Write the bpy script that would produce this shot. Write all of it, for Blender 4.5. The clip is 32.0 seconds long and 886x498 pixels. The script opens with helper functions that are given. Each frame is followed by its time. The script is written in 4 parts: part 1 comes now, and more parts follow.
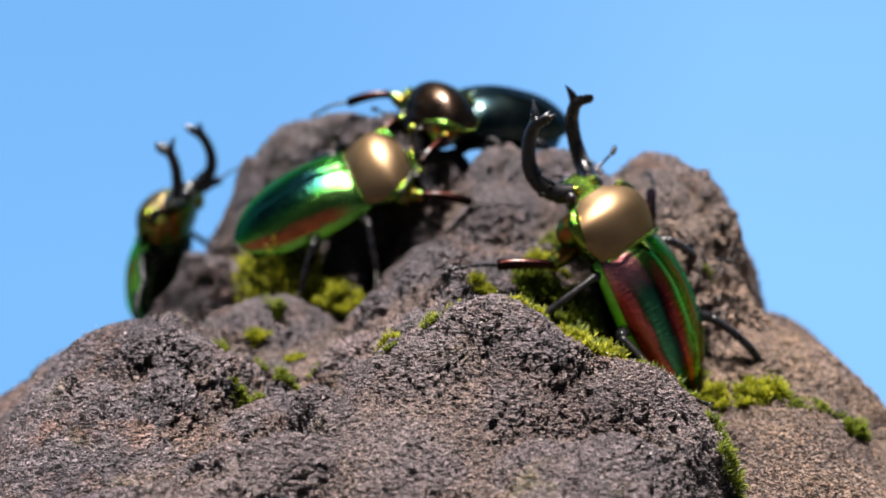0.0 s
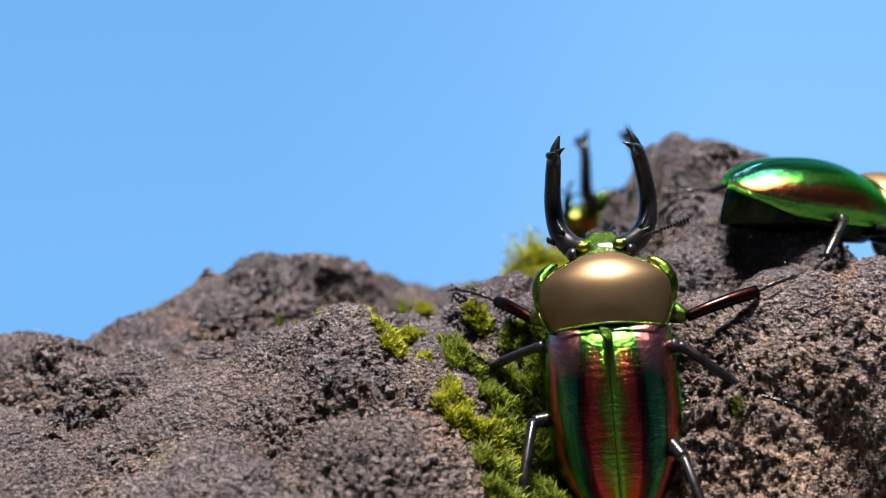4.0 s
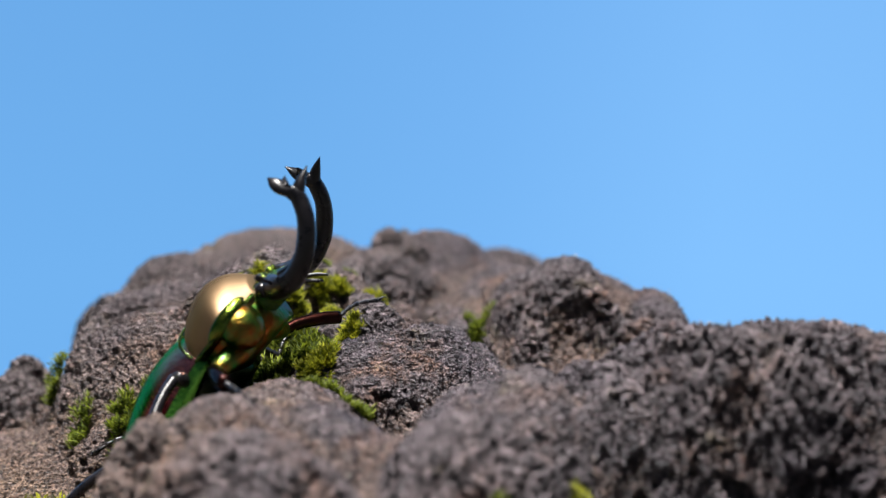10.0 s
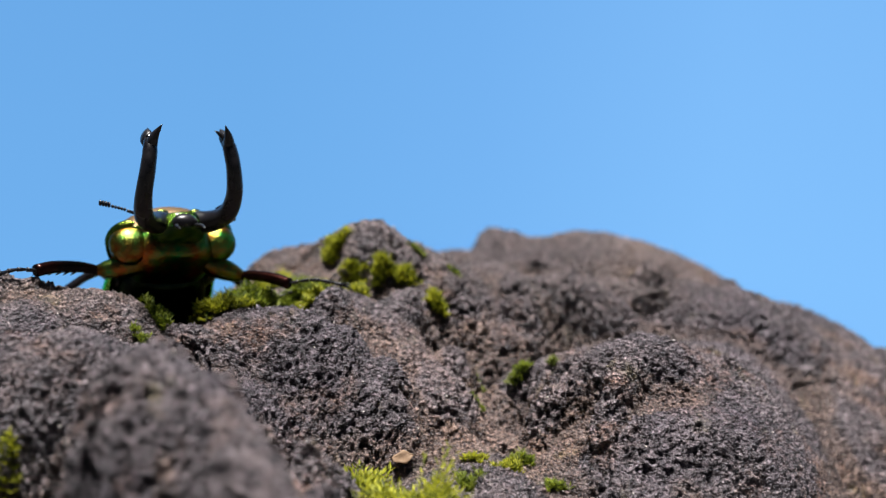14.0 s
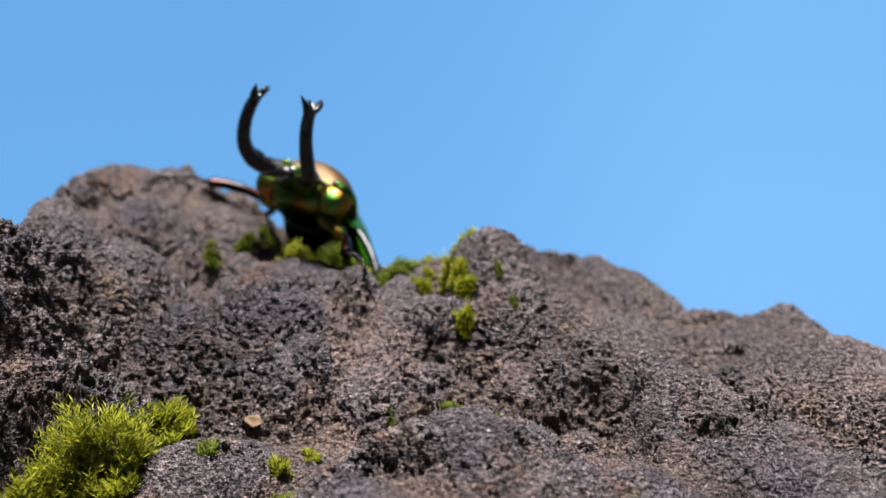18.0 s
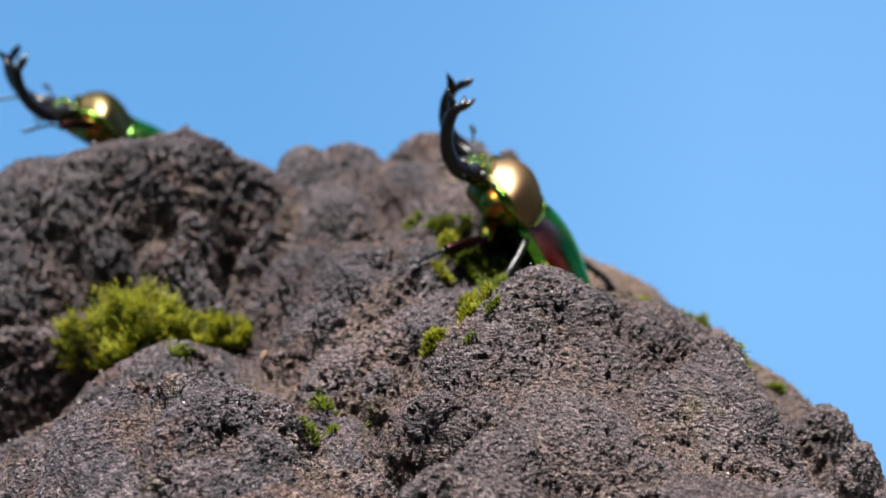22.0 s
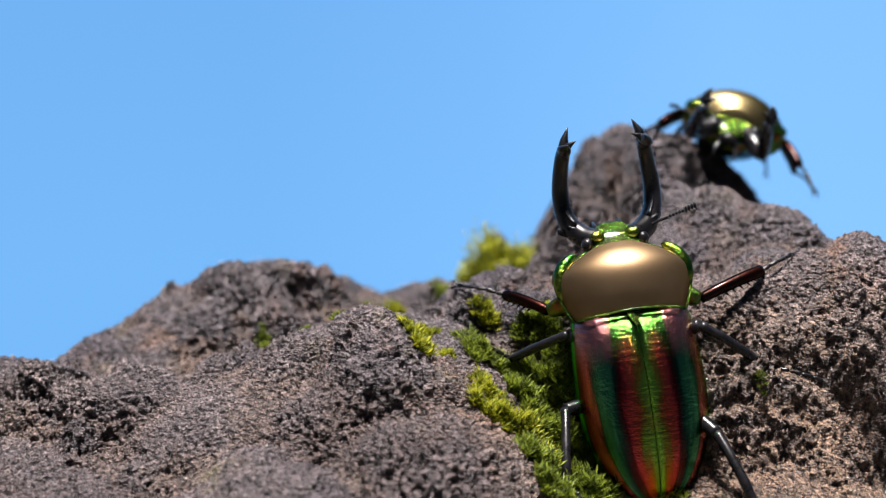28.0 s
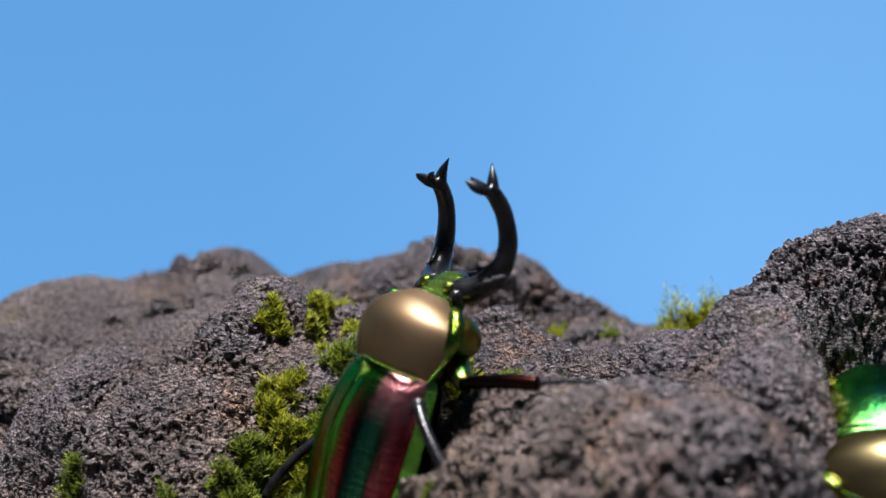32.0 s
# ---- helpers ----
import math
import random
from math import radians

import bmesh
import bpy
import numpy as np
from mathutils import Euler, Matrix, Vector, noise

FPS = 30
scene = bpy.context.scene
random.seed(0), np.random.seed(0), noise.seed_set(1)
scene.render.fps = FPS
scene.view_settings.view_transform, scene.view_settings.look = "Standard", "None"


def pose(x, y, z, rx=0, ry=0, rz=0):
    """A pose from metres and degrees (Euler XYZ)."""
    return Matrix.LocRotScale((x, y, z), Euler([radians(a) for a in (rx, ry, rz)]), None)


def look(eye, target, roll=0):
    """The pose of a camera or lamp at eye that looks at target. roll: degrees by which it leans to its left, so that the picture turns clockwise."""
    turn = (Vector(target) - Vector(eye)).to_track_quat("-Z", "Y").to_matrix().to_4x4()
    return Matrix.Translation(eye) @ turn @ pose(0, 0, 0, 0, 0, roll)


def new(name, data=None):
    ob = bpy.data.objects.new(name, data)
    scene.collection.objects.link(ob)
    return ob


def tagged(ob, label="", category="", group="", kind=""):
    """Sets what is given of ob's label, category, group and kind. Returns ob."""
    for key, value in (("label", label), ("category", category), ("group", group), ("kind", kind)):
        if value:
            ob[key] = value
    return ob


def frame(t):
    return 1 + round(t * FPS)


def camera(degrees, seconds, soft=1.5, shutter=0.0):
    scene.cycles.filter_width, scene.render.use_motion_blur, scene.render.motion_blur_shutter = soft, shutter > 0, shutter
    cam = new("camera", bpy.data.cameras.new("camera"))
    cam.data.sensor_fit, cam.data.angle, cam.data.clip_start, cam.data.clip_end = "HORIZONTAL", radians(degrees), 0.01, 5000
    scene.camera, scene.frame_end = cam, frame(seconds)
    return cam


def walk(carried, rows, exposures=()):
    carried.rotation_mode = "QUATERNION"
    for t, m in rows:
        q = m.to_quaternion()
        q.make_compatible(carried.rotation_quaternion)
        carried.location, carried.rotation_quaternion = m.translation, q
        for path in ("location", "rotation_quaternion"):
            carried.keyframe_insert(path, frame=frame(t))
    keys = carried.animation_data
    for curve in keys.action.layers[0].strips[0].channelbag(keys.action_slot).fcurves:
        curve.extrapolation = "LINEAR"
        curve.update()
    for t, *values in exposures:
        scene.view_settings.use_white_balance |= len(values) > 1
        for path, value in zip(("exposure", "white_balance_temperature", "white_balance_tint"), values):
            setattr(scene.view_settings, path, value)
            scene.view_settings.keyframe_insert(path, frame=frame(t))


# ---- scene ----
# A lump of lava rock with live stag beetles turns on a small turntable before a still macro camera.
cam = camera(39.83, 32.0, soft=1.0)
STILL = pose(0, -0.22, 0.0712, 71.990, 0.224, -2.174)
walk(cam, [(0.0, STILL), (32.0, STILL)], exposures=[
    (0.0, 0.27, 6800, 13), (3.0, 0.25, 6780, 13), (3.5, 0.23, 6760, 12.5), (5.5, 0.03, 6500, 10), (6.0, -0.02, 6450, 10), (8.0, 0.04, 6500, 10),
    (13.0, 0.0, 6500, 10), (17.0, 0.03, 6500, 10), (19.0, 0.0, 6500, 10), (23.0, 0.0, 6550, 10.5), (24.0, 0.06, 6600, 11), (25.0, 0.22, 6700, 12),
    (25.5, 0.25, 6700, 12), (27.5, 0.19, 6600, 11), (28.0, 0.17, 6580, 11), (30.0, 0.1, 6500, 10), (31.0, -0.05, 6350, 10), (32.0, -0.16, 6180, 10)])
cam.data.dof.use_dof = True
cam.data.dof.focus_distance = 0.208
cam.data.dof.aperture_fstop = 13.0

SPIN = -14.589         # degrees a second, about the world's z axis
DRIFT = ((0, 0), (3.5, 0.06), (7, 0.60), (10.5, 0.25), (14.5, -0.28), (18, -0.13), (21.5, 0.25), (25.5, 0.19), (28.5, 0.05), (32, 0.14))   # the motor's small unevenness
MM = 0.001

# ---- light ----
SUN_FROM = Vector((-0.03, 0.15, 0.98)).normalized()
world = bpy.data.worlds.new("world")
scene.world = world
world.use_nodes = True
wn = world.node_tree
sky = wn.nodes.new("ShaderNodeTexSky")
sky.sky_type = "NISHITA"
sky.sun_disc = False
sky.sun_elevation = math.asin(SUN_FROM.z)
sky.sun_rotation = math.atan2(SUN_FROM.x, SUN_FROM.y)
wn.links.new(sky.outputs[0], wn.nodes["Background"].inputs[0])
wn.nodes["Background"].inputs[1].default_value = 0.014
sun = new("sun", bpy.data.lights.new("sun", "SUN"))
sun.data.energy = 14.0
sun.data.angle = radians(14.0)
sun.data.color = (1.0, 0.96, 0.93)
sun.matrix_world = look(SUN_FROM * 3, (0, 0, 0))


# ---- materials ----
def material(name):
    m = bpy.data.materials.new(name)
    m.use_nodes = True
    t = m.node_tree
    return m, t, t.nodes["Principled BSDF"]


def node(t, kind, **inputs):
    n = t.nodes.new(kind)
    for key, value in inputs.items():
        if key in n.inputs:
            n.inputs[key].default_value = value
    return n


def noise_tex(t, scale, detail=4.0, rough=0.55, coord="Object"):
    c = t.nodes.new("ShaderNodeTexCoord")
    n = t.nodes.new("ShaderNodeTexNoise")
    n.inputs["Scale"].default_value = scale
    n.inputs["Detail"].default_value = detail
    n.inputs["Roughness"].default_value = rough
    t.links.new(c.outputs[coord], n.inputs["Vector"])
    return n


def ramp(t, fac, stops):
    r = t.nodes.new("ShaderNodeValToRGB")
    e = r.color_ramp.elements
    while len(e) < len(stops):
        e.new(0.5)
    for k, (p, c) in enumerate(stops):
        e[k].position, e[k].color = p, (*c, 1.0) if len(c) == 3 else c
    if fac is not None:
        t.links.new(fac, r.inputs[0])
    return r


def mix(t, fac, a, b, kind="MIX"):
    n = t.nodes.new("ShaderNodeMix")
    n.data_type, n.blend_type = "RGBA", kind
    for sock, v in ((n.inputs[0], fac), (n.inputs[6], a), (n.inputs[7], b)):
        if isinstance(v, (int, float)):
            sock.default_value = v
        elif isinstance(v, tuple):
            sock.default_value = (*v, 1.0)
        else:
            t.links.new(v, sock)
    return n.outputs[2]


def bump(t, height, strength, distance, normal=None):
    b = t.nodes.new("ShaderNodeBump")
    b.inputs["Strength"].default_value = strength
    b.inputs["Distance"].default_value = distance
    t.links.new(height, b.inputs["Height"])
    if normal is not None:
        t.links.new(normal, b.inputs["Normal"])
    return b.outputs[0]


def lava_material():
    m, t, p = material("lava_rock")
    big = noise_tex(t, 42, 5, 0.62)
    patch = noise_tex(t, 95, 5, 0.65)
    mid = noise_tex(t, 330, 6, 0.72)
    fine = noise_tex(t, 1100, 6, 0.75)
    grain = noise_tex(t, 2600, 4, 0.7)
    # grey-brown ash with a little violet, rust where it is broken, paler grey where it is worn
    base = ramp(t, mid.outputs[0], [(0.40, (0.052, 0.046, 0.049)), (0.5, (0.146, 0.123, 0.131)), (0.60, (0.290, 0.246, 0.259))])
    rust = ramp(t, patch.outputs[0], [(0.50, (0, 0, 0)), (0.64, (0.8, 0.8, 0.8))])
    col = mix(t, rust.outputs[0], base.outputs[0], mix(t, mid.outputs[0], (0.10, 0.054, 0.036), (0.44, 0.255, 0.165)))
    worn = ramp(t, big.outputs[0], [(0.48, (0, 0, 0)), (0.62, (0.7, 0.7, 0.7))])
    col = mix(t, worn.outputs[0], col, mix(t, mid.outputs[0], (0.088, 0.075, 0.082), (0.33, 0.285, 0.305)))
    # one weathered tan side of the block
    c = t.nodes.new("ShaderNodeTexCoord")

    def side(location, scale, stops):
        mp = t.nodes.new("ShaderNodeMapping")
        mp.inputs["Location"].default_value = location
        mp.inputs["Scale"].default_value = scale
        t.links.new(c.outputs["Object"], mp.inputs[0])
        gd = t.nodes.new("ShaderNodeTexGradient")
        gd.gradient_type = "SPHERICAL"
        t.links.new(mp.outputs[0], gd.inputs[0])
        return ramp(t, gd.outputs[0], stops).outputs[0]

    col = mix(t, side((-1.2, -0.12, 0.5), (14, 15, 13), [(0.02, (0, 0, 0)), (0.4, (0.85, 0.85, 0.85))]), col, mix(t, mid.outputs[0], (0.14, 0.092, 0.060), (0.46, 0.32, 0.21)))
    col = mix(t, side((-0.12, 1.15, 0.45), (14, 17, 16), [(0.02, (0, 0, 0)), (0.35, (0.9, 0.9, 0.9))]), col, mix(t, mid.outputs[0], (0.100, 0.078, 0.072), (0.34, 0.272, 0.252)))
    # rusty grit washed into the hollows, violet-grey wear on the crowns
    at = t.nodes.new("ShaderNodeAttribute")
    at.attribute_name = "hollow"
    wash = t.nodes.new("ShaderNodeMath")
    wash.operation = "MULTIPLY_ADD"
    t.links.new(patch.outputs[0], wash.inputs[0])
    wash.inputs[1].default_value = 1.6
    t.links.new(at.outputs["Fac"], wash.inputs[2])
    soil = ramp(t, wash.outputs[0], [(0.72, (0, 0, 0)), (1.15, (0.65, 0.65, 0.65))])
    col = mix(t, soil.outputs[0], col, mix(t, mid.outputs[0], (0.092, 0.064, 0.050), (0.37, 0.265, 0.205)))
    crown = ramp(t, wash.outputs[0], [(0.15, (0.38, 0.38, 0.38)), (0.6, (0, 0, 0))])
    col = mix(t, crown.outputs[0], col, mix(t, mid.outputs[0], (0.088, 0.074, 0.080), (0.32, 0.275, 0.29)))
    lichen = noise_tex(t, 120, 5, 0.65)
    li = ramp(t, lichen.outputs[0], [(0.60, (0, 0, 0)), (0.72, (0.55, 0.55, 0.55))])
    col = mix(t, li.outputs[0], col, (0.17, 0.15, 0.045))
    tone = ramp(t, noise_tex(t, 30, 4, 0.6).outputs[0], [(0.36, (0.74, 0.73, 0.78)), (0.5, (1.03, 1.02, 1.02)), (0.64, (1.35, 1.27, 1.22))])
    col = mix(t, 1.0, col, tone.outputs[0], "MULTIPLY")
    # tiny shadows of pores and grain painted into the colour; pale crystals
    pore_shade = ramp(t, fine.outputs[0], [(0.41, (0.16, 0.15, 0.155)), (0.495, (0.85, 0.85, 0.85)), (0.60, (1.65, 1.62, 1.62))])
    col = mix(t, 1.0, col, pore_shade.outputs[0], "MULTIPLY")
    grain_shade = ramp(t, grain.outputs[0], [(0.40, (0.38, 0.37, 0.37)), (0.50, (0.97, 0.97, 0.97)), (0.62, (1.32, 1.30, 1.30))])
    col = mix(t, 1.0, col, grain_shade.outputs[0], "MULTIPLY")
    dots = ramp(t, grain.outputs[0], [(0.70, (0, 0, 0)), (0.74, (0.8, 0.8, 0.8))])
    col = mix(t, dots.outputs[0], col, (0.52, 0.48, 0.47))
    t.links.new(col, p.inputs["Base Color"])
    p.inputs["Roughness"].default_value = 0.46
    p.inputs["Specular IOR Level"].default_value = 0.6
    p.inputs["Specular Tint"].default_value = (0.90, 0.90, 1.0, 1.0)
    b = bump(t, mid.outputs[0], 0.7, 0.0030)
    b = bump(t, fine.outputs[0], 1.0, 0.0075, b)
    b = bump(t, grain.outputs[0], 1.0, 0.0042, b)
    # thin upturned flakes
    mp = t.nodes.new("ShaderNodeMapping")
    mp.inputs["Scale"].default_value = (1, 1, 2.2)
    t.links.new(mix(t, 0.0012, c.outputs["Object"], noise_tex(t, 700, 3, 0.6).outputs[1], "ADD"), mp.inputs[0])
    vo = t.nodes.new("ShaderNodeTexVoronoi")
    vo.inputs["Scale"].default_value = 880
    t.links.new(mp.outputs[0], vo.inputs["Vector"])
    b = bump(t, vo.outputs["Distance"], 0.6, 0.0009, b)
    t.links.new(b, p.inputs["Normal"])
    return m


def elytra_material(name, bands, shoulder_low, shoulder_high):
    """Polished wing case: irregular lengthwise bands from the seam (u = 0) to the rim (u = 1)."""
    m, t, p = material(name)
    uv = t.nodes.new("ShaderNodeUVMap")
    sep = t.nodes.new("ShaderNodeSeparateXYZ")
    t.links.new(uv.outputs[0], sep.inputs[0])

    def streaks(across, along_it, detail):
        info = t.nodes.new("ShaderNodeObjectInfo")
        mp = t.nodes.new("ShaderNodeMapping")
        mp.inputs["Scale"].default_value = (across, along_it, 1)
        t.links.new(uv.outputs[0], mp.inputs[0])
        n = t.nodes.new("ShaderNodeTexNoise")
        n.noise_dimensions = "4D"
        n.inputs["Scale"].default_value = 1.0
        n.inputs["Detail"].default_value = detail
        n.inputs["Roughness"].default_value = 0.6
        t.links.new(mp.outputs[0], n.inputs["Vector"])
        k = t.nodes.new("ShaderNodeMath")
        k.operation = "MULTIPLY"
        k.inputs[1].default_value = 7.0
        t.links.new(info.outputs["Random"], k.inputs[0])
        t.links.new(k.outputs[0], n.inputs["W"])
        return n.outputs[0]

    def shifted(base, n, amount):
        a = t.nodes.new("ShaderNodeMath")
        a.operation = "SUBTRACT"
        t.links.new(n, a.inputs[0])
        a.inputs[1].default_value = 0.5
        b = t.nodes.new("ShaderNodeMath")
        b.operation = "MULTIPLY_ADD"
        t.links.new(a.outputs[0], b.inputs[0])
        b.inputs[1].default_value = amount
        t.links.new(base, b.inputs[2])
        return b.outputs[0]

    coarse, fine, hair = streaks(3, 1.3, 2), streaks(11, 2.2, 4), streaks(50, 7, 4)
    place = shifted(shifted(shifted(sep.outputs[0], coarse, 0.46), fine, 0.18), hair, 0.05)
    col = ramp(t, place, bands).outputs[0]
    dim = ramp(t, fine, [(0.36, (0.12, 0.12, 0.12)), (0.56, (1, 1, 1))])
    col = mix(t, 0.4, col, dim.outputs[0], "MULTIPLY")
    top = shifted(sep.outputs[1], fine, 0.25)
    front = ramp(t, top, [(0.14, (0.95, 0.95, 0.95)), (0.29, (0, 0, 0))])
    side = ramp(t, place, [(0.24, shoulder_low), (0.32, shoulder_high), (0.72, shoulder_high), (0.80, shoulder_low)])
    col = mix(t, front.outputs[0], col, side.outputs[0])
    edge = ramp(t, sep.outputs[0], [(0.80, (0, 0, 0)), (0.815, (1, 1, 1))])
    col = mix(t, edge.outputs[0], col, (0.20, 0.66, 0.10))
    t.links.new(col, p.inputs["Base Color"])
    p.inputs["Metallic"].default_value = 1.0
    p.inputs["Roughness"].default_value = 0.21
    p.inputs["Specular Tint"].default_value = (0.12, 0.9, 0.3, 1.0)
    p.inputs["Coat Weight"].default_value = 0.15
    p.inputs["Coat Roughness"].default_value = 0.08
    b = bump(t, streaks(7, 34, 5), 0.22, 0.0014)
    b = bump(t, streaks(50, 70, 3), 0.25, 0.0004, b)
    t.links.new(b, p.inputs["Normal"])
    return m


def metal_material(name, low, high, roughness, scale=160, strength=0.15, coat=0.3, edge=(0.03, 0.25, 0.28)):
    m, t, p = material(name)
    n = noise_tex(t, scale, 4, 0.55)
    c = ramp(t, n.outputs[0], [(0.35, low), (0.65, high)])
    t.links.new(c.outputs[0], p.inputs["Base Color"])
    p.inputs["Metallic"].default_value = 1.0
    p.inputs["Roughness"].default_value = roughness
    p.inputs["Specular Tint"].default_value = (*edge, 1.0)
    p.inputs["Coat Weight"].default_value = coat
    p.inputs["Coat Roughness"].default_value = 0.1
    f = noise_tex(t, scale * 6, 4, 0.6)
    t.links.new(bump(t, f.outputs[0], strength, 0.0005), p.inputs["Normal"])
    return m


def black_material():
    m, t, p = material("black_chitin")
    n = noise_tex(t, 420, 4, 0.55)
    c = ramp(t, n.outputs[0], [(0.3, (0.003, 0.003, 0.004)), (0.7, (0.010, 0.009, 0.011))])
    t.links.new(c.outputs[0], p.inputs["Base Color"])
    r = ramp(t, n.outputs[0], [(0.3, (0.22, 0.22, 0.22)), (0.7, (0.38, 0.38, 0.38))])
    t.links.new(r.outputs[0], p.inputs["Roughness"])
    p.inputs["Specular IOR Level"].default_value = 0.4
    f = noise_tex(t, 2200, 3, 0.6)
    t.links.new(bump(t, f.outputs[0], 0.05, 0.0001), p.inputs["Normal"])
    return m


def moss_material(name, low, high):
    m, t, p = material(name)
    n = noise_tex(t, 330, 3, 0.6)
    g = t.nodes.new("ShaderNodeNewGeometry")
    k = t.nodes.new("ShaderNodeMath")
    k.operation = "MULTIPLY_ADD"
    t.links.new(g.outputs["Random Per Island"], k.inputs[0])
    k.inputs[1].default_value = 0.55
    t.links.new(n.outputs[0], k.inputs[2])
    c = ramp(t, k.outputs[0], [(0.40, tuple(0.35 * v for v in low)), (0.62, low), (1.0, high)])
    t.links.new(c.outputs[0], p.inputs["Base Color"])
    p.inputs["Roughness"].default_value = 0.6
    tr = t.nodes.new("ShaderNodeBsdfTranslucent")
    t.links.new(c.outputs[0], tr.inputs[0])
    ms = t.nodes.new("ShaderNodeMixShader")
    ms.inputs[0].default_value = 0.35
    t.links.new(p.outputs[0], ms.inputs[1])
    t.links.new(tr.outputs[0], ms.inputs[2])
    t.links.new(ms.outputs[0], t.nodes["Material Output"].inputs[0])
    return m


def plain_material(name, low, high, roughness, scale=40):
    m, t, p = material(name)
    n = noise_tex(t, scale, 5, 0.6)
    c = ramp(t, n.outputs[0], [(0.3, low), (0.7, high)])
    t.links.new(c.outputs[0], p.inputs["Base Color"])
    p.inputs["Roughness"].default_value = roughness
    t.links.new(bump(t, n.outputs[0], 0.2, 0.002), p.inputs["Normal"])
    return m


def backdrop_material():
    m, t, p = material("glowing_sky_backdrop")
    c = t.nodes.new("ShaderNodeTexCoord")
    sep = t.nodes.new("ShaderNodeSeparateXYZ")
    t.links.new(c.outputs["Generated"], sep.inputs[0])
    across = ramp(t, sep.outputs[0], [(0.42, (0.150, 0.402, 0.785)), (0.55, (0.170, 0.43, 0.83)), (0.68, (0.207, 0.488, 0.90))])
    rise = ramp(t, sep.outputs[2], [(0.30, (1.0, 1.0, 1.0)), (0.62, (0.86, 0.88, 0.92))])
    # the card glows with this gradient itself instead of being lit
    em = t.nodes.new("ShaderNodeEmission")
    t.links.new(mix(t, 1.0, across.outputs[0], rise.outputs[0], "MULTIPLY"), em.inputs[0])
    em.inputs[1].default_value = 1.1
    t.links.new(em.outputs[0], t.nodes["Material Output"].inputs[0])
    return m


LAVA = lava_material()
ELYTRA = elytra_material("iridescent_elytra", [
    (0.035, (0.24, 0.50, 0.06)), (0.07, (0.30, 0.18, 0.03)), (0.10, (0.48, 0.08, 0.04)), (0.18, (0.46, 0.05, 0.05)), (0.22, (0.10, 0.01, 0.012)), (0.30, (0.012, 0.04, 0.03)),
    (0.38, (0.04, 0.20, 0.10)), (0.50, (0.08, 0.30, 0.14)), (0.54, (0.05, 0.07, 0.03)), (0.59, (0.62, 0.13, 0.13)), (0.70, (0.30, 0.03, 0.04)),
    (0.80, (0.04, 0.02, 0.012)), (0.88, (0.10, 0.42, 0.06))], (0.03, 0.13, 0.02), (0.66, 0.24, 0.25))
ELYTRA_GREEN = elytra_material("green_elytra", [
    (0.05, (0.01, 0.05, 0.07)), (0.18, (0.015, 0.10, 0.06)), (0.32, (0.05, 0.26, 0.05)), (0.43, (0.16, 0.40, 0.07)), (0.50, (0.10, 0.30, 0.05)), (0.56, (0.50, 0.16, 0.06)),
    (0.71, (0.36, 0.09, 0.04)), (0.76, (0.20, 0.50, 0.10)), (0.90, (0.10, 0.50, 0.10))], (0.06, 0.30, 0.05), (0.14, 0.38, 0.08))
BRONZE = metal_material("bronze_pronotum", (0.195, 0.125, 0.068), (0.27, 0.185, 0.108), 0.46, 60, 0.04, 0.05, (0.05, 0.16, 0.05))
OLIVE_BRONZE = metal_material("olive_bronze_pronotum", (0.10, 0.085, 0.04), (0.20, 0.155, 0.075), 0.36, 60, 0.04, 0.05, (0.05, 0.20, 0.05))
GREEN = metal_material("green_metal_chitin", (0.006, 0.06, 0.015), (0.13, 0.19, 0.025), 0.24, 420, 1.0)
LIME = metal_material("yellow_green_chitin", (0.02, 0.12, 0.015), (0.24, 0.26, 0.03), 0.22, 260, 0.5)
DARK = metal_material("dark_green_chitin", (0.008, 0.012, 0.010), (0.03, 0.05, 0.02), 0.3, 190, 0.25, 0.1)
BROWN = metal_material("dark_bronze_chitin", (0.022, 0.016, 0.013), (0.09, 0.06, 0.04), 0.3, 120, 0.15, 0.2, (0.1, 0.1, 0.1))
TEAL = metal_material("dark_teal_chitin", (0.008, 0.020, 0.026), (0.045, 0.065, 0.060), 0.28, 90, 0.15, 0.2, (0.1, 0.2, 0.2))
FORELEG = metal_material("dark_red_chitin", (0.006, 0.005, 0.005), (0.030, 0.008, 0.006), 0.34, 150, 0.2, 0.2, (0.1, 0.25, 0.1))
COPPER = metal_material("orange_green_chitin", (0.02, 0.22, 0.04), (0.38, 0.09, 0.012), 0.28, 230, 0.5)
BLACK = black_material()
MOSS = moss_material("bright_moss", (0.125, 0.15, 0.007), (0.45, 0.45, 0.03))
MOSS_DARK = moss_material("olive_moss", (0.060, 0.088, 0.008), (0.235, 0.285, 0.022))
STONE = plain_material("pale_grit", (0.35, 0.30, 0.27), (0.7, 0.66, 0.62), 0.5, 300)
LEAF = plain_material("dry_leaf", (0.11, 0.065, 0.035), (0.24, 0.155, 0.09), 0.75, 300)
PLATE = plain_material("grey_plastic", (0.045, 0.045, 0.045), (0.065, 0.065, 0.065), 0.5)
GROUND = plain_material("dark_matting", (0.022, 0.022, 0.022), (0.042, 0.041, 0.040), 0.9, 6)
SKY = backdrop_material()


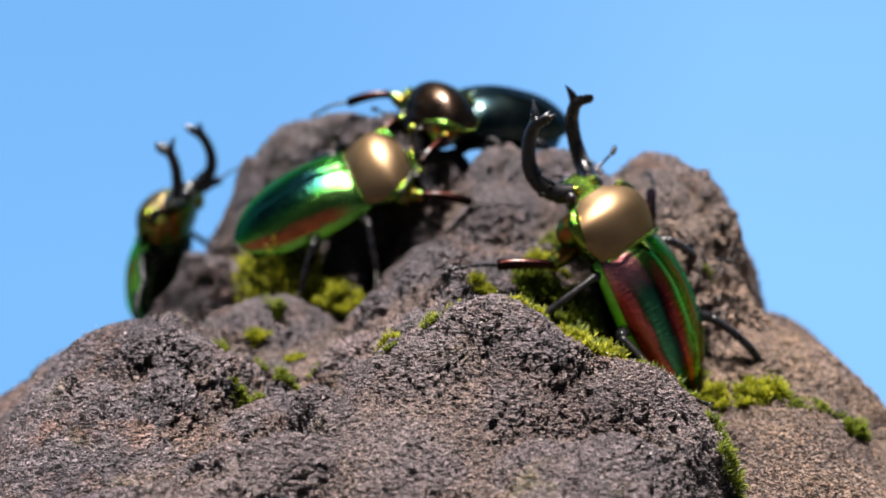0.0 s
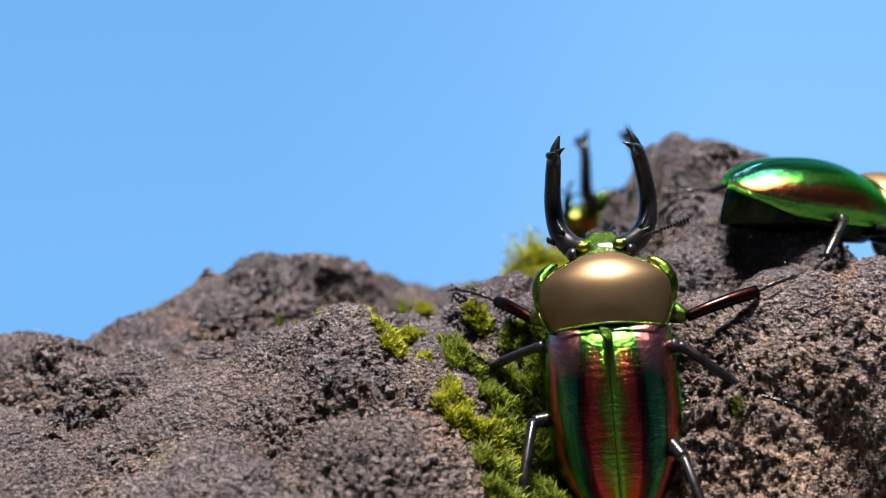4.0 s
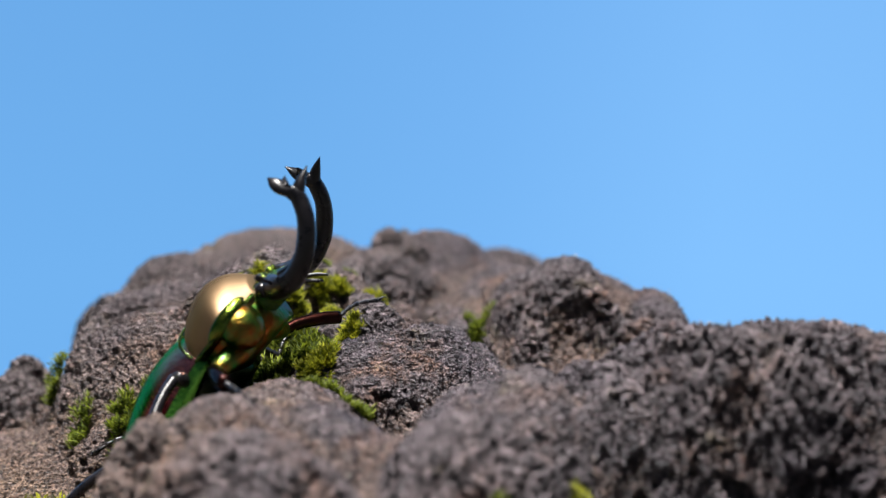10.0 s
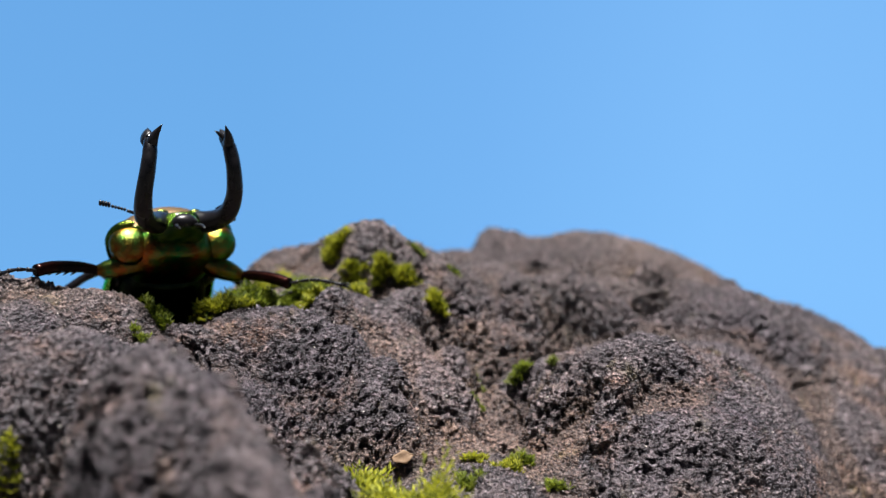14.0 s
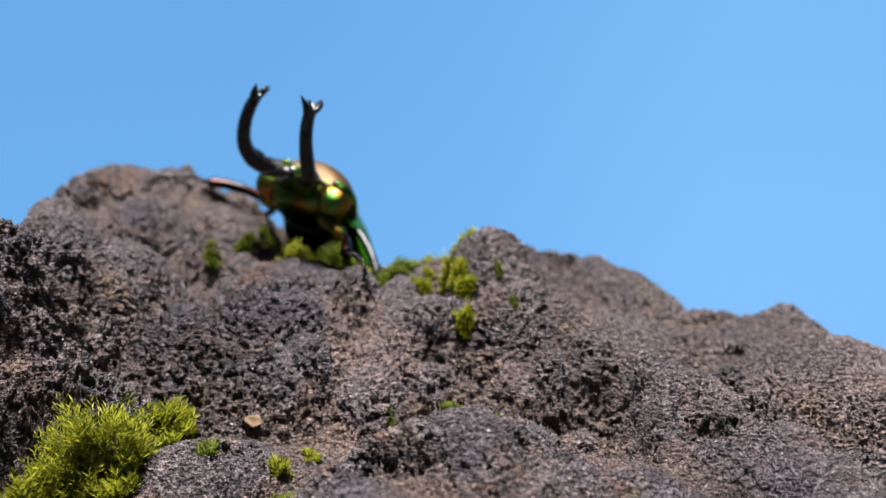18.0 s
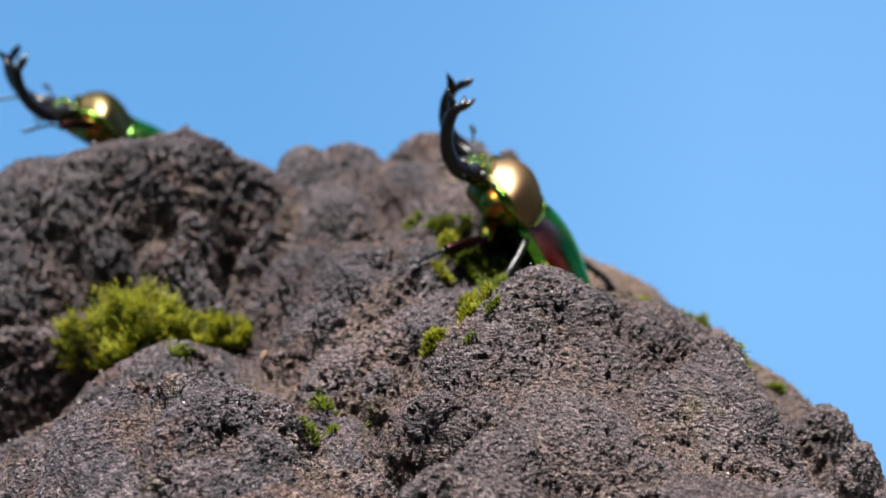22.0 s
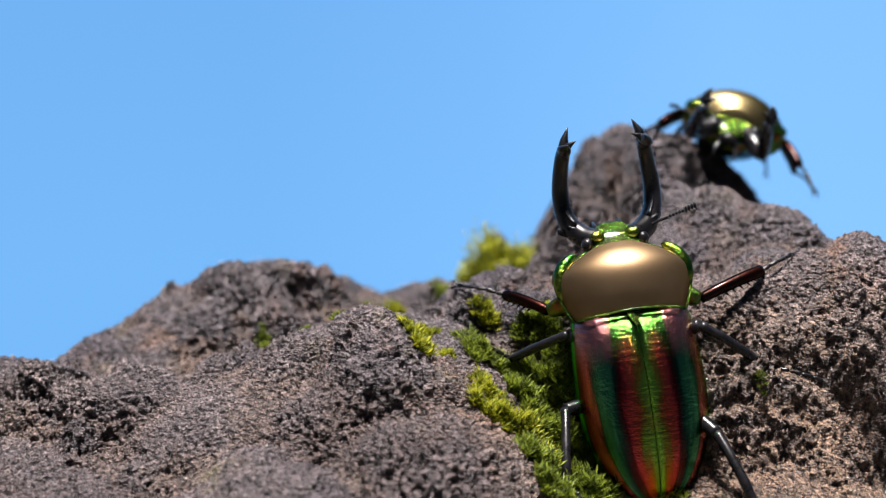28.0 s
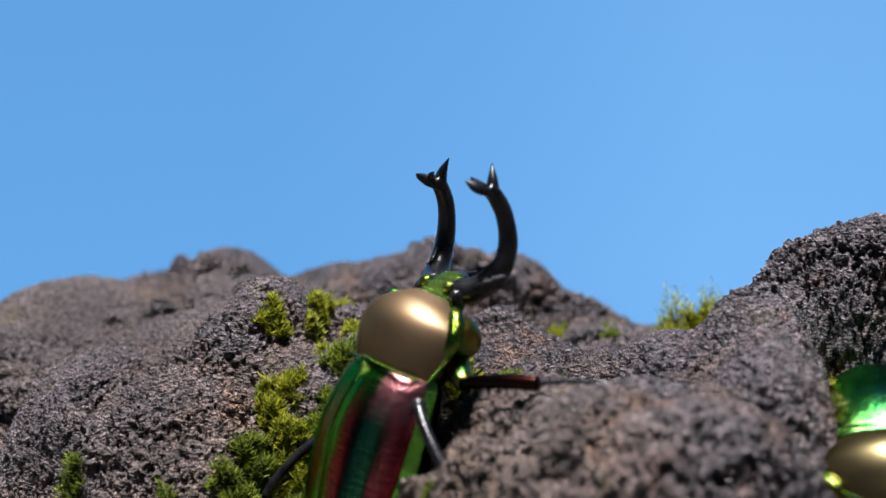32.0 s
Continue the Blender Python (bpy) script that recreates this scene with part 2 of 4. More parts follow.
# ---- mesh helpers ----
def mesh(name, verts, faces, mat, smooth=True, uv=None):
    me = bpy.data.meshes.new(name)
    me.from_pydata([tuple(v) for v in verts], [], [tuple(f) for f in faces])
    if uv is not None:
        layer = me.uv_layers.new(name="UVMap")
        for loop in me.loops:
            layer.data[loop.index].uv = uv[loop.vertex_index]
    me.polygons.foreach_set("use_smooth", [smooth] * len(me.polygons))
    me.materials.append(mat)
    me.update()
    return me


def part(name, me, parent, label="", at=None):
    ob = new(name, me)
    ob.parent = parent
    if at is not None:
        ob.matrix_basis = at
    if label:
        ob["label"] = label
    return ob


def loft(rings, caps=True):
    """Verts and faces of a skin over closed rings of equal length."""
    n = len(rings[0])
    verts = [v for r in rings for v in r]
    faces = []
    for i in range(len(rings) - 1):
        for j in range(n):
            k = (j + 1) % n
            faces.append((i * n + j, i * n + k, (i + 1) * n + k, (i + 1) * n + j))
    if caps:
        faces.append(tuple(reversed(range(n))))
        faces.append(tuple(range((len(rings) - 1) * n, len(rings) * n)))
    return verts, faces


def curve_points(keys, steps):
    """Catmull-Rom through keys (any dimension)."""
    k = np.array(keys, float)
    k = np.vstack([2 * k[0] - k[1], k, 2 * k[-1] - k[-2]])
    out = []
    for i in range(1, len(k) - 2):
        for s in range(steps):
            u = s / steps
            out.append(0.5 * (2 * k[i] + (k[i + 1] - k[i - 1]) * u + (2 * k[i - 1] - 5 * k[i] + 4 * k[i + 1] - k[i + 2]) * u * u
                              + (3 * k[i] - k[i - 1] - 3 * k[i + 1] + k[i + 2]) * u ** 3))
    out.append(k[-2])
    return np.array(out)


def tube(keys, steps=5, sides=10, squash=1.0):
    """A round limb through keys (x, y, z, radius) in millimetres."""
    c = curve_points(keys, steps)
    rings = []
    ref = Vector((0.31, 0.2, 0.93))
    for i, q in enumerate(c):
        a = Vector(c[max(i - 1, 0)][:3])
        b = Vector(c[min(i + 1, len(c) - 1)][:3])
        d = (b - a).normalized()
        u = d.cross(ref).normalized()
        v = u.cross(d)
        r = max(q[3], 0.02)
        rings.append([(Vector(q[:3]) + (u * math.cos(g) * r + v * math.sin(g) * r * squash)) * MM
                      for g in (2 * math.pi * s / sides for s in range(sides))])
    return loft(rings)


def merged(*pieces):
    verts, faces = [], []
    for v, f in pieces:
        o = len(verts)
        verts += list(v)
        faces += [tuple(i + o for i in q) for q in f]
    return verts, faces


# ---- noise on arrays ----
def lattice(ix, iy, iz, seed):
    h = (ix * 374761393 + iy * 668265263 + iz * 2147483647 + seed * 974711) & 0xFFFFFFFF
    h = ((h ^ (h >> 13)) * 1274126177) & 0xFFFFFFFF
    return ((h ^ (h >> 16)) & 0xFFFF) / 32767.5 - 1.0


def soft_noise(p, size, seed):
    """Smooth noise in -1..1 at points p (n, 3), with features of that size."""
    q = p / size + 100.0
    i = np.floor(q).astype(np.int64)
    f = q - i
    f = f * f * f * (f * (f * 6 - 15) + 10)
    x, y, z = i.T
    fx, fy, fz = f.T
    out = np.zeros(len(p))
    for a in (0, 1):
        for b in (0, 1):
            for c in (0, 1):
                w = (fx if a else 1 - fx) * (fy if b else 1 - fy) * (fz if c else 1 - fz)
                out += w * lattice(x + a, y + b, z + c, seed)
    return out


# ---- the rock: rounded lumps of lava grown together ----
LUMPS = []


def lump(x, y, top, rx, ry, turn):
    """A rounded hump, in millimetres: its middle, the height of its top, and the radii at which it has fallen by 20 mm."""
    LUMPS.append((x * MM, y * MM, top * MM, rx * MM, ry * MM, radians(turn)))


lump(24.3, 65.8, 4.3, 16.0, 11.9, 51)
lump(64.2, 32.7, -17.9, 27.8, 8.0, 148)
lump(-48.5, -72.1, -33.0, 51.1, 76.6, 131)
lump(46.4, 35.8, -3.7, 24.0, 19.7, 45)
lump(-11.4, -80.0, -20.5, 31.3, 48.1, 117)
lump(21.4, -50.9, -24.4, 67.2, 6.8, 91)
lump(59.3, 45.5, 2.3, 9.9, 20.0, 17)
lump(37.1, -27.8, -12.9, 24.2, 21.9, 99)
lump(15.8, -21.0, -2.2, 19.1, 10.8, 170)
lump(-51.7, -8.5, -21.5, 27.5, 59.9, 1)
lump(17.7, 21.3, -8.4, 27.8, 30.2, 52)
lump(-12.0, 59.6, -9.3, 6.0, 6.0, 175)
lump(62.4, 58.5, 2.9, 12.8, 22.9, 28)
lump(-46.5, -5.7, -13.5, 21.4, 12.2, 12)
lump(-8.6, 7.1, -20.7, 15.5, 14.4, 1)
lump(12.4, 70.8, 2.6, 10.4, 8.0, 176)
lump(48.0, 51.8, -1.4, 14.5, 32.0, 24)
lump(-17.4, 109.4, 0.9, 13.5, 30.1, 106)
lump(45.1, -44.0, -17.5, 22.8, 6.0, 49)
lump(-13.0, -44.3, -19.1, 60.4, 13.1, 29)
lump(-57.5, 10.8, -18.8, 13.2, 26.5, 134)
lump(22.8, -60.0, -20.8, 19.8, 9.8, 13)
lump(-35.8, 69.2, -25.6, 6.0, 39.7, 52)
lump(36.9, 67.8, 2.7, 22.8, 13.3, 10)
lump(6.6, -81.8, -21.8, 16.4, 20.9, 18)
lump(0.8, -37.5, -16.7, 24.3, 34.6, 4)
lump(-47.4, 18.7, -19.6, 11.4, 6.0, 148)
lump(-47.7, 21.2, -23.7, 6.0, 24.8, 30)
lump(-25.9, -14.9, -24.1, 10.9, 27.0, 142)
lump(24.7, -50.9, -16.6, 17.6, 23.8, 72)
lump(8.9, 20.8, -6.9, 14.0, 8.2, 155)
lump(-2.9, 18.9, -17.6, 13.5, 19.3, 32)
lump(34.4, -48.2, -15.9, 14.8, 10.4, 169)
lump(-0.3, 80.4, 9.7, 7.5, 22.9, 27)
lump(6.1, -22.5, -9.3, 23.2, 21.3, 23)
lump(12.0, 56.8, -9.6, 19.5, 6.0, 3)
lump(20.7, -22.1, -10.4, 32.5, 19.1, 63)
lump(14.5, 43.9, -11.4, 25.9, 19.3, 10)
lump(25.0, 56.5, -2.7, 16.9, 25.1, 142)
lump(10.5, 7.9, -6.6, 10.0, 8.7, 133)
lump(49.3, -16.9, -25.3, 20.6, 10.1, 17)
lump(-10.4, 82.9, 8.6, 36.4, 9.3, 145)
lump(-42.9, -56.1, -20.9, 41.0, 21.0, 25)
lump(-29.5, 37.4, -24.0, 25.9, 23.9, 159)
lump(76.5, 7.8, -32.3, 27.0, 90.0, 166)
lump(68.8, 50.0, -45.0, 30.0, 30.0, 36)
lump(26.3, 80.8, -45.0, 30.0, 30.0, 72)
lump(-26.3, 80.8, -45.0, 30.0, 30.0, 108)
lump(-72.8, 48.5, -40.2, 28.9, 18.1, 141)
lump(-81.2, -9.2, -46.4, 25.3, 34.8, 165)
lump(-105.0, -80.4, -26.6, 39.9, 14.8, 144)
lump(-26.3, -80.8, -45.0, 30.0, 30.0, 72)
lump(26.3, -80.9, -45.0, 30.0, 30.0, 108)
lump(57.5, -70.0, -46.5, 42.7, 11.3, 119)
lump(-17.9, 18.4, -30.5, 82.0, 34.9, 157)
lump(45.0, -0.7, -30.0, 23.4, 20.8, 176)
lump(61.8, 8.7, -37.0, 20.3, 21.1, 0)
lump(14.7, -2.6, -11.3, 33.4, 11.9, 163)
lump(53.1, -75.9, -39.9, 8.2, 9.5, 0)
lump(-23.0, 75.5, -6.1, 6.0, 7.6, 8)
lump(-113.5, -98.1, -57.7, 39.3, 11.5, 41)
lump(-53.7, -9.9, -19.4, 31.2, 26.0, 118)
lump(57.7, -57.6, -30.7, 8.3, 12.7, 74)
lump(101.5, -0.2, -45.0, 11.7, 26.3, 125)
lump(75.0, 71.4, -7.7, 6.0, 17.2, 129)
lump(-26.3, 109.3, 1.9, 16.6, 26.6, 162)
lump(51.5, -68.9, -31.8, 6.0, 8.8, 86)
lump(10.7, -82.9, -21.8, 7.8, 19.1, 38)
lump(-13.5, 66.1, -12.6, 7.4, 25.8, 5)
lump(-49.9, -71.2, -22.4, 6.0, 10.6, 140)
lump(65.2, 24.7, -12.6, 20.8, 10.9, 45)
lump(72.6, 19.1, -26.4, 34.9, 26.1, 20)
lump(28.1, 30.0, -8.4, 14.8, 8.6, 165)
lump(69.3, 42.3, 0.5, 6.1, 6.0, 177)
lump(6.7, 77.6, 4.6, 7.9, 15.1, 4)
lump(-24.5, 54.8, -21.0, 9.0, 9.0, 0)
lump(72.3, 41.6, -4.0, 7.0, 8.9, 173)
lump(-18.6, -43.1, -16.9, 14.3, 6.3, 178)
lump(-41.7, -15.7, -19.0, 10.1, 11.2, 167)
lump(24.6, -27.5, -7.8, 20.2, 6.0, 14)
lump(-14.8, -25.7, -16.1, 10.4, 6.3, 157)
lump(3.2, -60.0, -22.4, 9.0, 9.0, 0)
lump(-36.2, -57.9, -17.3, 9.1, 6.7, 177)
lump(9.5, -26.1, -8.6, 6.2, 10.7, 177)
lump(-16.8, -60.1, -21.1, 6.0, 8.9, 179)
lump(17.4, -16.9, -4.6, 6.0, 8.0, 177)
lump(-29.7, -27.9, -26.2, 9.4, 10.0, 0)
lump(-4.4, 17.4, -15.0, 8.6, 7.1, 5)
lump(56.1, 38.2, -1.1, 6.0, 12.2, 172)
lump(63.5, 30.2, -4.8, 6.0, 11.7, 159)
lump(-26.4, -43.9, -18.6, 18.8, 7.7, 167)
lump(-58.2, -23.1, -23.8, 6.6, 13.4, 13)
lump(86.8, 73.0, -24.9, 13.9, 6.0, 40)
lump(-33.2, -7.0, -18.1, 7.5, 9.6, 160)
lump(4.4, 71.8, 5.5, 20.0, 6.0, 126)
lump(-41.2, 115.3, -11.4, 6.0, 8.6, 7)
lump(-44.3, -0.7, -14.0, 6.0, 26.5, 2)
lump(11.7, 64.0, 1.5, 6.0, 10.3, 16)
lump(-30.8, 92.8, 2.4, 6.0, 7.2, 152)
lump(70.7, 38.2, -3.6, 6.0, 8.3, 158)
lump(74.4, 42.5, -10.0, 6.8, 8.3, 179)
lump(-28.4, -42.4, -21.1, 8.8, 7.3, 3)
lump(-7.9, -4.5, -20.6, 8.9, 9.6, 7)
lump(-11.1, -35.0, -15.3, 8.4, 8.8, 0)
lump(-43.6, -14.9, -19.4, 8.7, 8.7, 178)
lump(2.8, -5.8, -11.5, 8.4, 18.6, 172)
lump(2.9, 19.8, -8.9, 7.8, 10.6, 16)
lump(-2.3, 7.0, -18.4, 9.6, 6.0, 1)
lump(7.9, -25.7, -9.0, 6.0, 10.5, 0)
lump(71.1, 55.2, 0.4, 6.9, 7.3, 162)
lump(-23.9, -7.1, -23.2, 6.4, 8.7, 7)
lump(-13.5, -19.8, -20.3, 9.7, 10.0, 0)
lump(55.2, 33.5, -3.9, 6.0, 11.5, 170)
lump(-31.5, 2.2, -22.2, 7.9, 7.8, 178)
lump(15.5, -24.4, -3.0, 6.0, 7.7, 177)
lump(2.6, 82.6, 10.4, 6.2, 11.0, 167)
lump(88.2, 76.2, -30.0, 6.0, 6.0, 12)
lump(-60.3, -14.4, -18.0, 6.0, 6.0, 175)
lump(3.8, 71.5, 7.0, 6.0, 9.3, 169)
lump(-52.7, 81.8, -26.7, 10.1, 6.0, 149)
lump(-40.7, 102.0, -6.5, 6.0, 9.6, 7)
lump(-8.6, 77.1, 6.8, 6.0, 10.1, 14)
lump(-50.8, 16.2, -19.0, 6.0, 6.0, 6)
lump(-38.7, -5.2, -17.8, 10.0, 7.5, 170)
lump(-7.5, 65.3, -5.5, 6.4, 6.2, 160)
lump(30, 18, -10.4, 6, 7, 150)


def rock_height(x, y):
    """Height of the rock's broad form over the points x, y."""
    best = np.full(np.shape(x), -1.0)
    total = np.zeros(np.shape(x))
    layers = []
    for cx, cy, top, rx, ry, a in LUMPS:
        dx, dy = x - cx, y - cy
        u, v = dx * math.cos(a) + dy * math.sin(a), dy * math.cos(a) - dx * math.sin(a)
        z = top - 0.02 * ((u / rx) ** 2 + (v / ry) ** 2 + 1e-6) ** 1.15
        layers.append(z)
        best = np.maximum(best, z)
    for z in layers:
        total += np.exp(np.maximum((z - best) / 0.0012, -60))
    r = np.sqrt(x * x + y * y)
    return best + 0.0012 * np.log(total) - 70 * np.maximum(r - 0.112, 0) ** 2


FOOT = -0.165          # the rock's flat underside
PITS = ((-38, -49, 4.0, 2.2, 30, 7), (-27, 34, 1.6, 5.0, 20, 4), (-24, 11, 1.3, 5.0, 70, 3.5), (-47, -12, 2.0, 1.6, 0, 2.5),
        (8, 62, 3.0, 2.2, 10, 3), (66.5, 21.5, 9.5, 1.9, 38, 4.0), (-30, 66, 4.0, 2.5, 40, 3), (-6, -66, 2.0, 1.4, 0, 3))


def rock_shape(x, y):
    """The broad form with its larger holes and cracks."""
    z = rock_height(x, y)
    for px, py, rx, ry, turn, deep in PITS:
        c, s = math.cos(radians(turn)), math.sin(radians(turn))
        dx, dy = x / MM - px, y / MM - py
        q = ((dx * c + dy * s) / rx) ** 2 + ((dy * c - dx * s) / ry) ** 2
        z = z - deep * MM * np.exp(-q * q)
    return np.maximum(z, FOOT)


GRID_STEP, GRID_REACH = 0.0005, 0.14
_g = np.arange(-GRID_REACH, GRID_REACH + GRID_STEP, GRID_STEP)
GRID = rock_shape(*np.meshgrid(_g, _g, indexing="ij"))


def on_grid(x, y):
    """The rock's height between grid points, for arrays in metres."""
    u, v = (x + GRID_REACH) / GRID_STEP, (y + GRID_REACH) / GRID_STEP
    i = np.clip(u.astype(np.int64), 0, len(GRID) - 2)
    j = np.clip(v.astype(np.int64), 0, len(GRID) - 2)
    u, v = u - i, v - j
    return (GRID[i, j] * (1 - u) * (1 - v) + GRID[i + 1, j] * u * (1 - v) + GRID[i, j + 1] * (1 - u) * v + GRID[i + 1, j + 1] * u * v)


def even_net(reach, fine):
    """A net of x, y places drawn closer together where the rock is steep, so that its cells are even on the surface."""
    n = 200
    g = np.linspace(-reach, reach, n)
    x, y = np.meshgrid(g, g, indexing="ij")
    for _ in range(220):
        z = on_grid(x, y)
        q = np.stack([x, y, z], -1)
        ex = np.linalg.norm(q[1:] - q[:-1], axis=-1)
        ey = np.linalg.norm(q[:, 1:] - q[:, :-1], axis=-1)
        a, b, c, d = ex[:-1, 1:-1], ex[1:, 1:-1], ey[1:-1, :-1], ey[1:-1, 1:]
        w = a + b + c + d
        for k in (x, y):
            k[1:-1, 1:-1] = 0.3 * k[1:-1, 1:-1] + 0.7 * (a * k[:-2, 1:-1] + b * k[2:, 1:-1] + c * k[1:-1, :-2] + d * k[1:-1, 2:]) / w
    s = np.linspace(0, n - 1.001, fine)
    i = s.astype(np.int64)
    f = s - i
    out = []
    for k in (x, y):
        r = k[i] * (1 - f)[:, None] + k[i + 1] * f[:, None]
        out.append(r[:, i] * (1 - f) + r[:, i + 1] * f)
    return out


def rock_relief(p, n):
    """Knobs, folds, bubble holes and flaky pores, pushed along the normals."""
    bend = 0.0013 * np.stack([soft_noise(p, 0.004, 21), soft_noise(p, 0.004, 22), soft_noise(p, 0.004, 23)], -1)
    w = p + bend
    d = 0.0007 * soft_noise(p, 0.012, 1)
    d += 0.0008 * np.minimum(np.abs(soft_noise(w * (1, 1, 1.5), 0.0085, 9)), 0.35)
    d += 0.0004 * np.minimum(np.abs(soft_noise(w, 0.0042, 2)), 0.4) + 0.0004 * np.minimum(np.abs(soft_noise(w, 0.0021, 3)), 0.4)
    rough = np.clip(0.75 + 0.6 * soft_noise(p, 0.019, 11), 0.45, 1.1)
    holes = 0.0014 * np.maximum(soft_noise(w, 0.0042, 8) - 0.50, 0) + 0.0020 * np.maximum(soft_noise(w * (1, 1, 1.6), 0.0022, 5) - 0.45, 0)
    d -= rough * holes
    v = p + 0.0006 * np.stack([soft_noise(p, 0.0009, 31), soft_noise(p, 0.0009, 32), soft_noise(p, 0.0009, 33)], -1)
    flake = v * (1, 1, 2.4)
    d -= (0.4 + 0.6 * rough) * (0.0007 * np.abs(soft_noise(flake, 0.0024, 14)) + 0.0011 * np.abs(soft_noise(flake, 0.0012, 6))) - 0.0006
    d += 0.0006 * rough * soft_noise(v, 0.0005, 7)
    return p + n * (d - 0.0008)[:, None]


def build_rock():
    reach = 0.135
    gx, gy = even_net(reach, 1200)
    gz = rock_shape(gx, gy)
    q = np.stack([gx, gy, gz], -1)
    nrm = np.cross(np.gradient(q, axis=0), np.gradient(q, axis=1))
    nrm /= np.linalg.norm(nrm, axis=-1, keepdims=True)
    p = rock_relief(q.reshape(-1, 3), nrm.reshape(-1, 3))
    keep = gx ** 2 + gy ** 2 < (reach - 0.001) ** 2
    idx = -np.ones(gx.shape, np.int64)
    idx[keep] = np.arange(keep.sum())
    a, b, c, d = idx[:-1, :-1], idx[1:, :-1], idx[1:, 1:], idx[:-1, 1:]
    ok = (a >= 0) & (b >= 0) & (c >= 0) & (d >= 0)
    quads = np.stack([a[ok], b[ok], c[ok], d[ok]], 1)
    me = bpy.data.meshes.new("lava_rock")
    verts = p[keep.ravel()]
    me.vertices.add(len(verts))
    me.vertices.foreach_set("co", verts.ravel())
    me.loops.add(quads.size)
    me.loops.foreach_set("vertex_index", quads.ravel())
    me.polygons.add(len(quads))
    me.polygons.foreach_set("loop_start", np.arange(0, quads.size, 4))
    me.update(calc_edges=True)
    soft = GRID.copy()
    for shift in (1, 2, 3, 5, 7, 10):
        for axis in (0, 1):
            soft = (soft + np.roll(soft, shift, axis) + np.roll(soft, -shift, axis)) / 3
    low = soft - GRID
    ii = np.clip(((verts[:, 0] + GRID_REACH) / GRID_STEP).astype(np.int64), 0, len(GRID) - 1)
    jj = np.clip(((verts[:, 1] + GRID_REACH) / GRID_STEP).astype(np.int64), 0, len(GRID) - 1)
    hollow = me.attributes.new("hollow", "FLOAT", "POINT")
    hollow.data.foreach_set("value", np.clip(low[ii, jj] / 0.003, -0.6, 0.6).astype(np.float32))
    me.polygons.foreach_set("use_smooth", [True] * len(quads))
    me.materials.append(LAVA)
    me.validate()
    return tagged(new("lava_rock", me), "rough brown-grey lava rock with pits and rusty patches", "rock")


rock = build_rock()

# ---- stand, ground and backdrop ----
def disc(radius, z0, z1, sides=64, bevel=0.0015):
    prof = [(radius - bevel, z0), (radius, z0 + bevel), (radius, z1 - bevel), (radius - bevel, z1)]
    return loft([[Vector((r * math.cos(2 * math.pi * s / sides), r * math.sin(2 * math.pi * s / sides), z)) for s in range(sides)] for r, z in prof])


turntable = tagged(new("turntable"), "round dark grey plastic turntable under the rock", "turntable")
turntable.location = (0, 0, FOOT - 0.012)
part("plate", mesh("plate", *disc(0.134, 0, 0.012), PLATE, False), turntable)
part("column", mesh("column", *disc(0.06, -0.42, -0.0), PLATE, False), turntable)

floor = new("ground", mesh("ground", [(-40, -40, -0.6), (40, -40, -0.6), (40, 40, -0.6), (-40, 40, -0.6)], [(0, 1, 2, 3)], GROUND, False))
tagged(floor, "plain dark grey matting on the ground", "ground", kind="structure")
pedestal = tagged(new("pedestal", mesh("pedestal", *disc(0.11, -0.6, FOOT - 0.432), PLATE, False)), "round dark grey pedestal carrying the turntable", "pedestal")


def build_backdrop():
    """A tall curved sheet of self-glowing sky-blue card behind the rock, open towards the camera."""
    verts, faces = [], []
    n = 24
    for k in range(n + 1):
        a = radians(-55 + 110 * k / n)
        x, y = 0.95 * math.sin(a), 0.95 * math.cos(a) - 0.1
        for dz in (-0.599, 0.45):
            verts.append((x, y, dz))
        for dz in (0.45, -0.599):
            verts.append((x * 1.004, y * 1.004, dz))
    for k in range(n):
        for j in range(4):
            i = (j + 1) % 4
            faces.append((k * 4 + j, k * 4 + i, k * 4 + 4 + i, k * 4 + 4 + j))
    return tagged(new("backdrop", mesh("backdrop", verts, faces, SKY, True)), "smooth plain glowing sky-blue backdrop sheet", "backdrop", kind="structure")


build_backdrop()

# ---- beetles: x to the right, y ahead, z up, millimetres from the hind edge of the pronotum ----
BASE = Vector((0, -6, -14))


def local(verts):
    return [Vector(v) - BASE * MM for v in verts]


